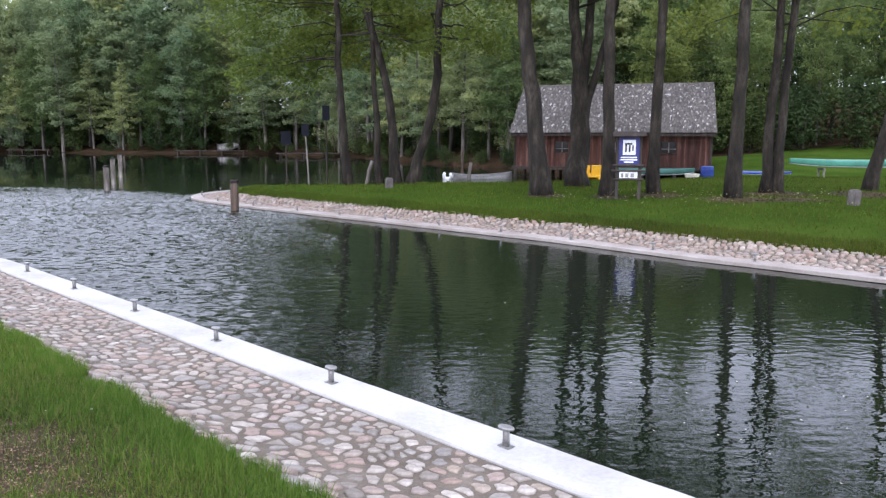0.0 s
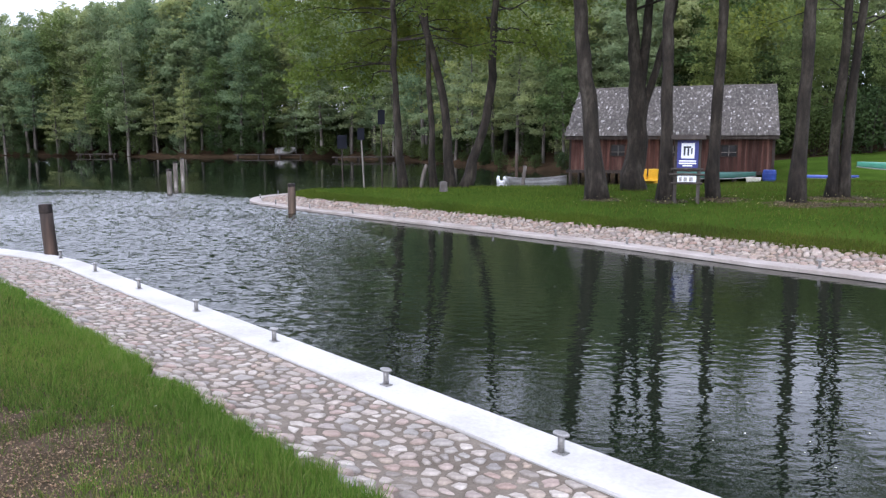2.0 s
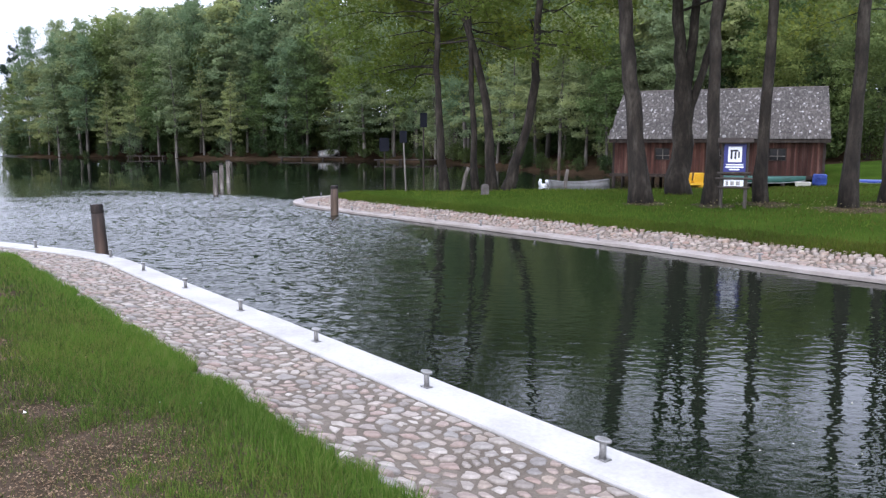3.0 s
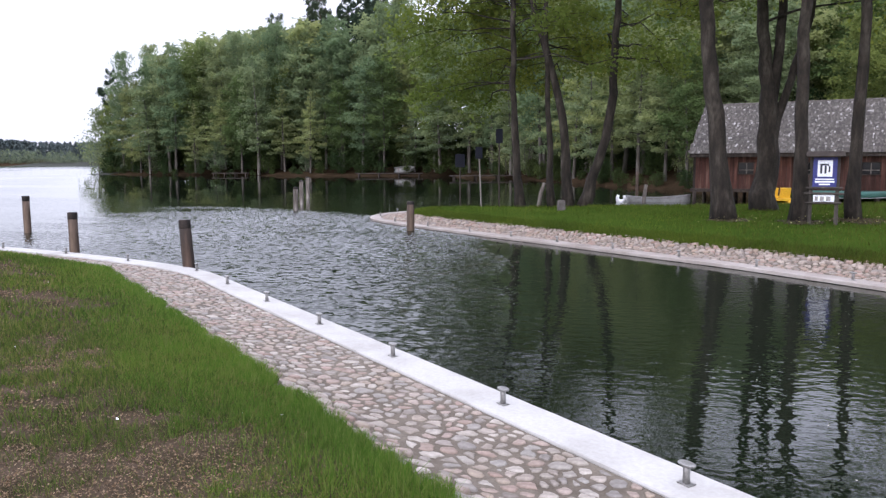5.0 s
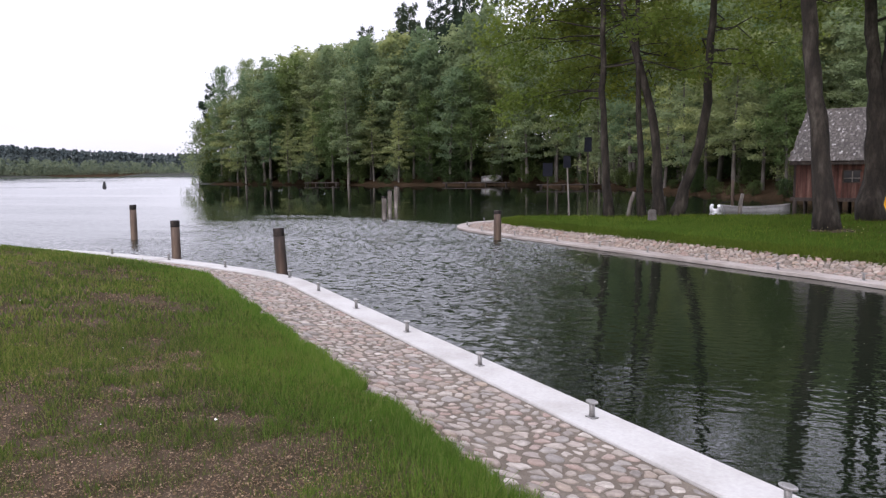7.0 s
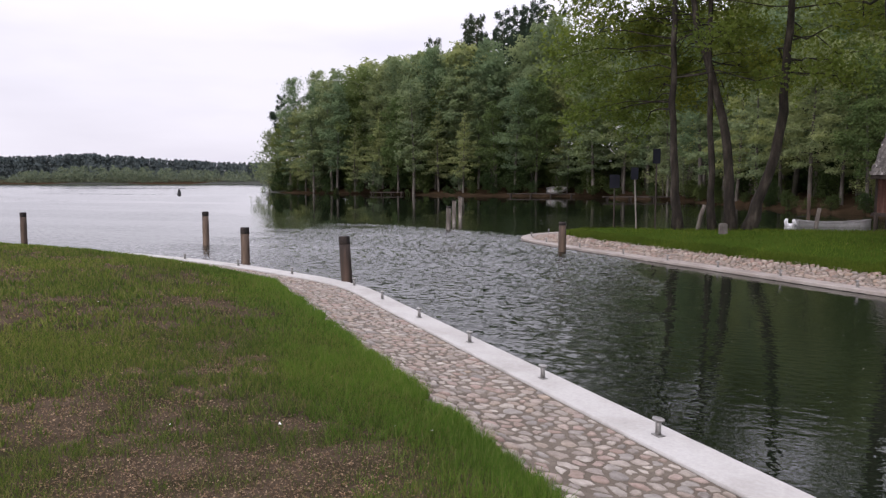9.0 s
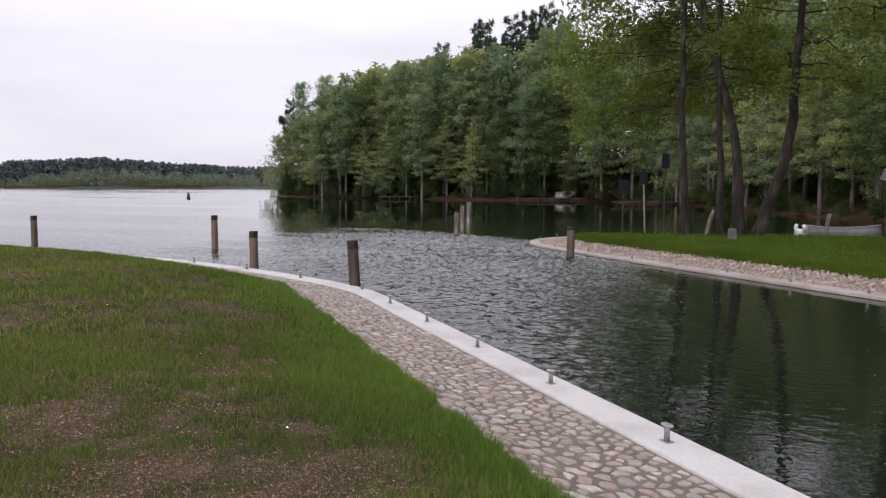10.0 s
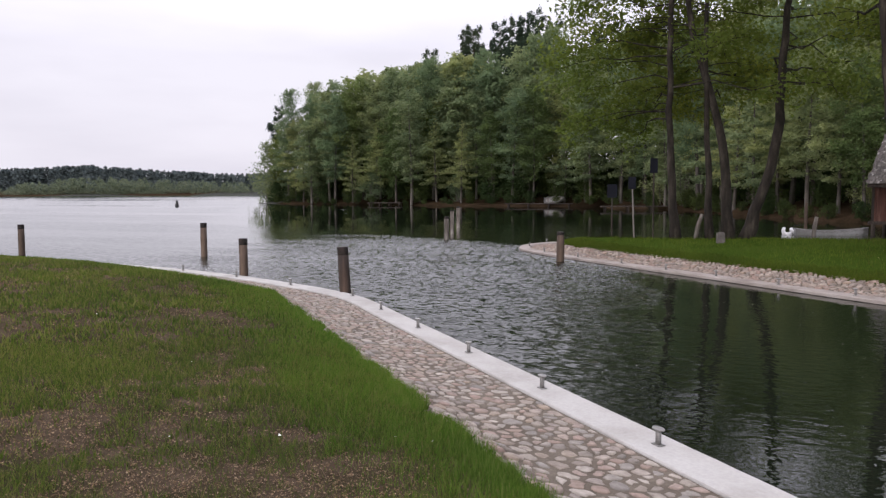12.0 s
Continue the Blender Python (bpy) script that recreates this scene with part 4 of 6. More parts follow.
def mooring_pile(x, y, top, radius, wood, label, lean=(0.0, 0.0), cap=0.16):
    ob = thing("mooring_pile", pose(x, y, 0), label, "pile", "mooring piles")
    rg = np.random.default_rng(int(abs(x * 100)))
    zs = np.linspace(-1.4, top - cap, 7)
    part("post", Geo().tube([(lean[0] * z, lean[1] * z, z) for z in zs], [radius * (1.04 - 0.02 * i) for i in range(7)], 14, True, 0.025, rg), wood, ob, smooth=True)
    zs = [top - cap, top - cap + 0.005, top - 0.02, top, top + 0.004]
    part("cap", Geo().tube([(lean[0] * z, lean[1] * z, z) for z in zs], [radius * 0.93, radius * 0.955, radius * 0.95, radius * 0.93, radius * 0.86], 14, True, 0.01, rg), M_PILE_CAP, ob, "blackened tarred top", smooth=True)
    return ob


mooring_pile(-8.5, 13.85, 1.08, 0.125, M_PILE_DARK, "dark timber mooring pile behind the kerb", (-0.06, 0.0), 0.17)
mooring_pile(-12.75, 15.75, 1.06, 0.12, M_PILE, "brown timber mooring pile with a black top")
mooring_pile(-18.6, 20.85, 1.19, 0.12, M_PILE, "dark timber mooring pile standing in the lake")
mooring_pile(-25.4, 18.9, 1.12, 0.12, M_PILE, "dark timber mooring pile beyond the lawn")
mooring_pile(-6.45, 23.65, 0.95, 0.13, M_PILE, "brown timber pile at the spit's kerb", cap=0.1)
mooring_pile(-14.3, 32.35, 1.08, 0.12, M_PILE_PALE, "pale weathered mooring pile in a group of three", cap=0.08)
mooring_pile(-15.9, 36.7, 1.28, 0.11, M_PILE_PALE, "pale weathered mooring pile in a group of three", cap=0.06)
mooring_pile(-18.22, 43.0, 1.33, 0.12, M_PILE_PALE, "pale weathered mooring pile in a group of three", cap=0.06)


def mooring_bollard(x, y, turn, group, z=0.12):
    ob = thing("mooring_bollard", pose(x, y, z, 0, 0, turn), "small galvanised steel mooring bollard on the kerb", "bollard", group)
    part("base_plate", Geo().box((0.1, 0.07, 0.008), pose(0, 0, 0.004)), M_STEEL, ob)
    part("stem", Geo().tube([(0, 0, 0.006), (0, 0, 0.07), (0, 0, 0.132)], [0.026, 0.024, 0.026], 12), M_STEEL, ob, smooth=True)
    hd = Geo()
    a = np.arange(16) * 2 * np.pi / 16
    rings = [(0.05, 0.03, 0.128), (0.066, 0.04, 0.132), (0.068, 0.042, 0.142), (0.06, 0.036, 0.148)]
    v = np.concatenate([np.stack([rx * np.cos(a), ry * np.sin(a), np.full(16, z)], 1) for rx, ry, z in rings])
    f = [(i * 16 + j, i * 16 + (j + 1) % 16, (i + 1) * 16 + (j + 1) % 16, (i + 1) * 16 + j) for i in range(3) for j in range(16)]
    hd.add(v, f + [tuple(range(15, -1, -1)), tuple(range(48, 64))])
    part("head", hd, M_STEEL, ob)
    return ob


first = mooring_bollard(0.53, 5.01, -44, "bollards on the near kerb")
for k in range(-3, 7):
    if k:
        copy_thing(first, pose(0.53 - 1.424 * k, 5.01 + 1.386 * k, 0.12, 0, 0, -44))
for x, y, a in [(-10.3, 14.37, -22), (-12.58, 15.25, -18), (-15.0, 15.97, -12)]:
    copy_thing(first, pose(x, y, 0.12, 0, 0, a))
second = mooring_bollard(-9.1, 28.76, -80, "bollards on the spit's kerb", 0.085)
for x, y in [(-9.05, 31.0), (-7.73, 26.17), (-6.09, 24.5), (-4.33, 22.77), (-2.87, 21.45), (-1.47, 20.23), (-0.01, 18.87), (1.44, 17.53), (2.85, 16.18), (4.22, 14.69), (5.64, 13.26), (7.09, 11.84)]:
    copy_thing(second, pose(x, y, 0.085, 0, 0, -44))

# ---- boathouse ----
M_BOARD = surface("red_brown_boards", (0.04, 0.018, 0.013), (0.078, 0.034, 0.025), (0.19, 0.11, 0.085), 1.6, 25, 0.9, 0.5, 0.01, (3.0, 3.0, 0.25), vary=0.42, island=True)
M_BOARD_SINGLE = surface("red_brown_board", (0.04, 0.018, 0.013), (0.078, 0.034, 0.025), (0.19, 0.11, 0.085), 1.6, 25, 0.9, 0.5, 0.01, (3.0, 3.0, 0.25), vary=0.42)
M_DARK_WOOD = surface("dark_old_timber", (0.02, 0.016, 0.013), (0.045, 0.035, 0.028), (0.08, 0.065, 0.055), 2, 20, 0.9, 0.5, 0.01, (2.0, 2.0, 0.4))
M_GREY_WOOD = surface("silver_grey_timber", (0.12, 0.105, 0.09), (0.2, 0.18, 0.16), (0.3, 0.275, 0.25), 2, 20, 0.9, 0.5, 0.01, (2.0, 2.0, 0.3), vary=0.15)


def shingle_material():
    m, nodes, links, bsdf = material("grey_wood_shingles")
    co = nodes.new("ShaderNodeTexCoord").outputs["Object"]
    rnd = nodes.new("ShaderNodeNewGeometry").outputs["Random Per Island"]
    tone = ramp_node(nodes, links, rnd, [(0.0, (0.036, 0.029, 0.023)), (0.4, (0.058, 0.049, 0.04)), (0.7, (0.076, 0.066, 0.055)), (0.88, (0.105, 0.094, 0.08)), (0.96, (0.18, 0.166, 0.148)), (1.0, (0.34, 0.325, 0.3))])
    broad = noise_node(nodes, links, co, 0.45, 3.0)
    c = mix_node(nodes, links, 1.0, tone, ramp_node(nodes, links, broad, [(0.3, (0.75, 0.75, 0.74)), (0.7, (1.25, 1.24, 1.25))]), "MULTIPLY")
    links.new(c, bsdf.inputs["Base Color"])
    bsdf.inputs["Roughness"].default_value = 0.9
    bump_node(nodes, links, bsdf, noise_node(nodes, links, co, 20, 3.0), 0.4, 0.01)
    return m


M_SHINGLE = shingle_material()
M_WHITE = surface("white_paint", (0.6, 0.6, 0.6), (0.75, 0.75, 0.75), (0.82, 0.82, 0.82), 3, 30, 0.5, 0.1, 0.002)
M_PANE = surface("dark_window_glass", (0.01, 0.01, 0.012), (0.015, 0.015, 0.017), (0.02, 0.02, 0.022), 2, 10, 0.1, 0.02, 0.001)


def boathouse():
    """Local axes: x along the front wall, y back from it, z up from the water."""
    L, D, FLOOR, EAVE, RIDGE = 10.4, 8.4, 0.72, 2.74, 5.3
    ob = thing("boathouse", pose(4.15, 42.8, 0, 0, 0, -16), "old red-brown boarded boathouse with a mossy shingle roof, on posts", "boathouse")
    rg = np.random.default_rng(3)
    holes = [(2.25, 2.98), (5.12, 5.85), (7.9, 8.63)]
    z0, z1 = 1.5, 2.05
    front = part("front_wall", Geo().box((L - 0.2, 0.03, EAVE - FLOOR), pose(L / 2, 0.05, (EAVE + FLOOR) / 2)), M_DARK_WOOD, ob, "red-brown boarded wall")
    x = 0.0
    while x < L:
        w = min(rg.uniform(0.14, 0.24), L - x)
        y = rg.uniform(-0.035, -0.012)
        spans = [(FLOOR + rg.uniform(-0.06, 0.0), EAVE + 0.1)]
        if any(a < x + w / 2 < b for a, b in holes):
            spans = [(spans[0][0], z0), (z1, EAVE + 0.1)]
        for a, b in spans:
            part("board", Geo().box((w - 0.012, 0.028, b - a), pose(x + w / 2, y, (a + b) / 2)), M_BOARD_SINGLE, front)
        x += w
    for nm, yy in (("back_wall", D),):
        part(nm, Geo().box((L, 0.06, EAVE - FLOOR), pose(L / 2, yy, (EAVE + FLOOR) / 2)), M_BOARD, ob)
    for xx in (0.03, L - 0.03):
        gb = Geo()
        y = 0.03
        while y < D - 0.05:
            w = min(rg.uniform(0.15, 0.24), D - y)
            top = EAVE + (RIDGE - EAVE) * (1 - abs(y + w / 2 - D / 2) / (D / 2)) - 0.1
            gb.box((0.03, w - 0.012, top - FLOOR), pose(xx + rg.uniform(-0.01, 0.01), y + w / 2, (top + FLOOR) / 2))
            y += w
        part("gable_wall", gb, M_BOARD, ob)
    for xc in (0, L):
        part("corner_post", Geo().box((0.12, 0.12, EAVE - FLOOR + 0.1), pose(xc, -0.02, (EAVE + FLOOR) / 2)), M_DARK_WOOD, ob)
    part("floor", Geo().box((L + 0.3, D + 0.3, 0.12), pose(L / 2, D / 2 - 0.15, FLOOR - 0.07)), M_DARK_WOOD, ob)
    part("front_sill", Geo().box((L + 0.3, 0.3, 0.1), pose(L / 2, -0.25, FLOOR - 0.12)), M_DARK_WOOD, ob)
    for i, xx in enumerate(np.linspace(0.1, L - 0.1, 7)):
        for yy in (-0.4, 2.5, 6.0):
            part("post", Geo().tube([(xx, yy, -1.4), (xx, yy, -0.3), (xx, yy, FLOOR - 0.15)], [0.11, 0.1, 0.1], 9), M_DARK_WOOD, ob)
    for a, b in holes:
        wd = part("window", Geo().box((b - a, 0.03, z1 - z0), pose((a + b) / 2, 0.02, (z0 + z1) / 2)), M_PANE, ob, "small dark window with a pale cross bar")
        fr = Geo()
        cx, cz = (a + b) / 2, (z0 + z1) / 2
        fr.box((0.04, 0.03, z1 - z0), pose(cx, -0.02, cz)).box((b - a, 0.03, 0.035), pose(cx, -0.022, cz - 0.08))
        part("glazing_bar", fr, M_GREY_WOOD, wd)
        part("sill", Geo().box((b - a + 0.1, 0.06, 0.05), pose(cx, -0.05, z0 - 0.02)), M_DARK_WOOD, wd)
        part("lintel", Geo().box((b - a + 0.1, 0.05, 0.05), pose(cx, -0.045, z1 + 0.02)), M_DARK_WOOD, wd)
    # roof: courses of split shingles on both slopes
    over, eave_out = 0.22, 0.42
    slope = math.atan2(RIDGE - EAVE, D / 2)
    run = (D / 2 + eave_out) / math.cos(slope)
    for side, nm in ((0, "front_roof"), (1, "back_roof")):
        deck = Geo()
        m = pose(0, D / 2, RIDGE + 0.05) @ (pose(0, 0, 0, math.degrees(slope), 0, 0) if side == 0 else pose(L, 0, 0, math.degrees(slope), 0, 180))
        deck.box((L + 2 * over - 0.05, run, 0.06), m @ pose(L / 2, -run / 2, 0))
        rf = part(nm, deck, M_DARK_WOOD, ob)
        sh = Geo()
        rows = 38
        for r in range(rows):
            y = -run + run * r / rows
            x = -over + rg.uniform(-0.1, 0)
            while x < L + over - 0.01:
                w = min(rg.uniform(0.06, 0.12) if side == 0 else 0.6, L + over + 0.02 - x)
                sh.box((w - 0.012, run / rows * 1.5, 0.016), m @ pose(x + w / 2, y + run / rows * 0.62, 0.045 + rg.uniform(0, 0.012), 3.0, rg.uniform(-1.5, 1.5), 0))
                x += w
        part("shingles", sh, M_SHINGLE, rf, "weathered grey split shingles")
    part("ridge_board", Geo().box((L + 2 * over, 0.22, 0.05), pose(L / 2, D / 2, RIDGE + 0.1)), M_GREY_WOOD, ob)
    part("fascia", Geo().box((L + 2 * over, 0.04, 0.14), pose(L / 2, -eave_out + 0.02, EAVE - 0.3)), M_DARK_WOOD, ob)
    return ob


boathouse()

# ---- notice board ----
M_BLUE = surface("dark_blue_sign", (0.018, 0.02, 0.11), (0.026, 0.03, 0.15), (0.035, 0.04, 0.18), 3, 30, 0.4, 0.05, 0.001)
M_NAVY = surface("navy_sign", (0.016, 0.018, 0.024), (0.02, 0.022, 0.03), (0.026, 0.028, 0.036), 3, 30, 0.5, 0.05, 0.001)
M_FADED = surface("faded_dark_board", (0.006, 0.007, 0.011), (0.009, 0.01, 0.016), (0.013, 0.014, 0.02), 3, 30, 1.0, 0.1, 0.001)
M_SIGN_WOOD = surface("brown_grey_poles", (0.025, 0.021, 0.017), (0.05, 0.042, 0.035), (0.09, 0.078, 0.066), 3, 22, 0.9, 0.5, 0.008, (1.0, 1.0, 0.3))
M_SIGN_WHITE = surface("white_print", (0.62, 0.63, 0.68), (0.72, 0.73, 0.77), (0.78, 0.79, 0.82), 3, 30, 0.5, 0.03, 0.001)


def notice_board():
    x0, y0 = 5.05, 21.6
    ob = thing("notice_board", pose(x0, y0, height_at(x0, y0) - 0.06, 0, 0, -12), "wooden notice board with a little roof and a dark blue panel", "sign")
    for x in (0.0, 0.62):
        part("post", Geo().tube([(x, 0, -0.3), (x, 0, 0.9), (x, 0, 1.9)], [0.05, 0.047, 0.045], 9), M_SIGN_WOOD, ob)
    for z, wdt in ((0.63, 0.82), (0.87, 0.95), (1.02, 0.85)):
        part("rail", Geo().tube([(0.31 - wdt / 2, -0.06, z), (0.31, -0.065, z + 0.01), (0.31 + wdt / 2, -0.06, z)], [0.03, 0.033, 0.03], 8), M_SIGN_WOOD, ob)
    pl = part("panel", Geo().box((0.56, 0.03, 0.78), pose(0.31, -0.05, 1.43)), M_BLUE, ob, "dark blue panel with a white emblem")
    part("white_field", Geo().box((0.35, 0.006, 0.42), pose(0.31, -0.069, 1.53)), M_SIGN_WHITE, pl)
    em = Geo().box((0.05, 0.006, 0.24), pose(0.22, -0.074, 1.52)).box((0.2, 0.006, 0.05), pose(0.29, -0.0745, 1.63))
    em.box((0.05, 0.006, 0.2), pose(0.32, -0.075, 1.5)).box((0.04, 0.006, 0.17), pose(0.41, -0.074, 1.52))
    part("emblem", em, M_NAVY, pl)
    bars = Geo().box((0.44, 0.006, 0.035), pose(0.31, -0.069, 1.25)).box((0.46, 0.006, 0.04), pose(0.31, -0.069, 1.185)).box((0.26, 0.006, 0.04), pose(0.31, -0.069, 1.12))
    part("lettering", bars, M_SIGN_WHITE, pl)
    lp = part("lower_panel", Geo().box((0.5, 0.02, 0.21), pose(0.31, -0.04, 0.745)), M_SIGN_WHITE, ob, "small white panel")
    sq = Geo()
    for x, w in ((0.14, 0.07), (0.27, 0.09), (0.42, 0.1)):
        sq.box((w, 0.006, 0.11), pose(x, -0.054, 0.745))
    part("pictogram", sq, M_STEEL, lp)
    rf = Geo()
    for sgn in (-1, 1):
        rf.box((0.9, 0.3, 0.03), pose(0.31, sgn * 0.125, 1.9, -sgn * 24, 0, 0))
    part("roof", rf, M_DARK_WOOD, ob)
    return ob


notice_board()


def post_sign(x, y, top, width, height, bar, tilt=0.0):
    ob = thing("navigation_sign", pose(x, y, min(height_at(x, y), 0) - 0.02, 0, 0, 10), "faded dark board on a thin pole at the water", "sign", "signs behind the spit")
    part("pole", Geo().tube([(0, 0, -0.05), (tilt * 0.5, 0, top / 2), (tilt, 0, top)], [0.035, 0.033, 0.03], 8), bar, ob)
    part("board", Geo().box((width, 0.03, height), pose(tilt, -0.045, top - height / 2 + 0.1)), M_FADED, ob)
    return ob


post_sign(-6.35, 31.2, 2.45, 0.4, 0.55, M_DARK_WOOD)
post_sign(-5.5, 31.6, 2.75, 0.3, 0.5, M_GREY_WOOD, -0.12)
post_sign(-4.8, 31.9, 3.5, 0.3, 0.6, M_DARK_WOOD)

# ---- boats and loose things ----
M_BOAT_WHITE = surface("grey_white_hull", (0.17, 0.166, 0.158), (0.25, 0.246, 0.236), (0.33, 0.326, 0.315), 2, 25, 0.4, 0.05, 0.002)
M_BOAT_GREEN = surface("green_canoe_plastic", (0.022, 0.115, 0.072), (0.032, 0.17, 0.105), (0.05, 0.215, 0.14), 1.5, 20, 0.35, 0.05, 0.002)
M_BOAT_DARK = surface("dark_green_hull", (0.01, 0.05, 0.035), (0.015, 0.075, 0.055), (0.03, 0.1, 0.08), 1.5, 20, 0.4, 0.05, 0.002)
M_YELLOW = surface("yellow_plastic", (0.62, 0.35, 0.02), (0.75, 0.45, 0.03), (0.8, 0.5, 0.05), 1.5, 20, 0.4, 0.05, 0.002)
M_BARREL = surface("blue_plastic", (0.012, 0.03, 0.16), (0.02, 0.045, 0.22), (0.03, 0.06, 0.26), 2, 20, 0.4, 0.05, 0.002)
M_CREAM = surface("cream_plastic", (0.5, 0.48, 0.4), (0.6, 0.58, 0.5), (0.66, 0.64, 0.56), 2, 20, 0.5, 0.05, 0.002)
M_STONE = surface("rough_grey_granite", (0.075, 0.066, 0.06), (0.12, 0.107, 0.098), (0.18, 0.163, 0.15), 6, 50, 0.9, 0.5, 0.01)
M_BLACK = surface("black_rubber", (0.01, 0.01, 0.01), (0.018, 0.018, 0.018), (0.03, 0.03, 0.03), 5, 40, 0.6, 0.2, 0.003)


def hull(length, beam, depth, sheer=0.15, stern=0.7, thick=0.03, n=14, k=6):
    """An open boat, bow to +x, keel at z = 0: outer and inner skin with a rim."""
    g = Geo()
    skins = []
    for inset in (0.0, thick):
        rows = []
        for i in range(n):
            t = i / (n - 1)
            half = beam / 2 * (stern + (1 - stern) * math.sin(min(1, t * 2) * math.pi / 2)) * (1 - max(0, (t - 0.5) / 0.5) ** 2.2) + 0.012
            top = depth + sheer * (2 * t - 0.9) ** 2
            keel = 0.25 * depth * max(0, (t - 0.6) / 0.4) ** 2
            for j in range(2 * k + 1):
                a = (j / k - 1) * math.pi / 2
                y = math.sin(a) * max(half - inset, 0.004)
                z = top - (top - keel - inset) * math.cos(a) ** 0.6
                rows.append(((t - 0.5) * (length - 2 * inset), y, z))
        skins.append(np.array(rows))
    w = 2 * k + 1
    f = [(i * w + j, i * w + j + 1, (i + 1) * w + j + 1, (i + 1) * w + j) for i in range(n - 1) for j in range(w - 1)]
    g.add(skins[0], f + [tuple(range(w))])
    g.add(skins[1], [q[::-1] for q in f] + [tuple(range(w))[::-1]])
    m = n * w
    for j in (0, w - 1):
        g.f.extend((i * w + j, (i + 1) * w + j, m + (i + 1) * w + j, m + i * w + j) for i in range(n - 1))
    return g


def rowing_boat(x, y, z, turn, length, label, mt, motor=False, heel=0, pitch=0):
    ob = thing("rowing_boat", pose(x, y, z, heel, pitch, turn), label, "boat")
    part("hull", hull(length, 1.35, 0.48), mt, ob, smooth=True)
    for t in (-0.3, 0.05, 0.3):
        part("thwart", Geo().box((0.24, 1.12 if t < 0.2 else 0.9, 0.03), pose(t * length, 0, 0.36)), M_GREY_WOOD, ob)
    part("gunwale", Geo().tube([((t - 0.5) * length, 0.675 * (0.72 + 0.28 * math.sin(min(1, t * 2) * math.pi / 2)) * (1 - max(0, (t - 0.5) / 0.5) ** 2.2) + 0.012, 0.49 + 0.15 * (2 * t - 0.9) ** 2) for t in np.linspace(0, 1, 14)], [0.025] * 14, 6), M_STEEL, ob)
    part("gunwale", Geo().tube([((t - 0.5) * length, -0.675 * (0.72 + 0.28 * math.sin(min(1, t * 2) * math.pi / 2)) * (1 - max(0, (t - 0.5) / 0.5) ** 2.2) - 0.012, 0.49 + 0.15 * (2 * t - 0.9) ** 2) for t in np.linspace(0, 1, 14)], [0.025] * 14, 6), M_STEEL, ob)
    if motor:
        xm = -length / 2 - 0.3
        cowl = Geo().tube([(xm - 0.15, 0, 0.66), (xm - 0.21, 0, 0.5), (xm - 0.16, 0, 0.34), (xm, 0, 0.27), (xm + 0.16, 0, 0.34), (xm + 0.2, 0, 0.48), (xm + 0.14, 0, 0.62)], [0.07, 0.09, 0.12, 0.14, 0.12, 0.09, 0.07], 12)
        cowl.tube([(xm + 0.16, 0, 0.42), (xm + 0.26, 0, 0.42), (xm + 0.32, 0, 0.4)], [0.05, 0.05, 0.05], 8)
        mo = part("outboard_motor", cowl, M_WHITE, ob, "white outboard motor with a two-lobed cowl", smooth=True)
        part("tiller", Geo().tube([(-length / 2, 0, 0.75), (-length / 2 + 0.4, 0, 0.78)], [0.02, 0.018], 6), M_BLACK, mo)
    return ob


rowing_boat(2.3, 42.5, -0.29, 10, 3.4, "grey-white rowing boat with an outboard motor, moored by the boathouse", M_BOAT_WHITE, True)
rowing_boat(-31.4, 111.6, 0.68, 12, 3.1, "white boat pulled up on the far shore", M_BOAT_WHITE, heel=38, pitch=-6)


def pedal_boat(x, y, z, turn):
    ob = thing("pedal_boat", pose(x, y, z, 0, 0, turn), "yellow plastic pedal boat moored before the boathouse", "boat")
    for s in (-0.5, 0.5):
        part("float", Geo().tube([(-1.2, s, 0.15), (-1.1, s, 0.2), (0, s, 0.2), (1.0, s, 0.22), (1.25, s, 0.3)], [0.1, 0.2, 0.22, 0.2, 0.06], 10), M_YELLOW, ob, smooth=True)
    part("deck", Geo().box((1.9, 1.2, 0.1), pose(0, 0, 0.42)), M_YELLOW, ob)
    for s in (-0.3, 0.3):
        part("seat", Geo().box((0.5, 0.48, 0.12), pose(-0.4, s, 0.5)).box((0.12, 0.48, 0.5), pose(-0.68, s, 0.72, 0, -12, 0)), M_YELLOW, ob)
    return ob


pedal_boat(7.6, 39.9, -0.1, 100)


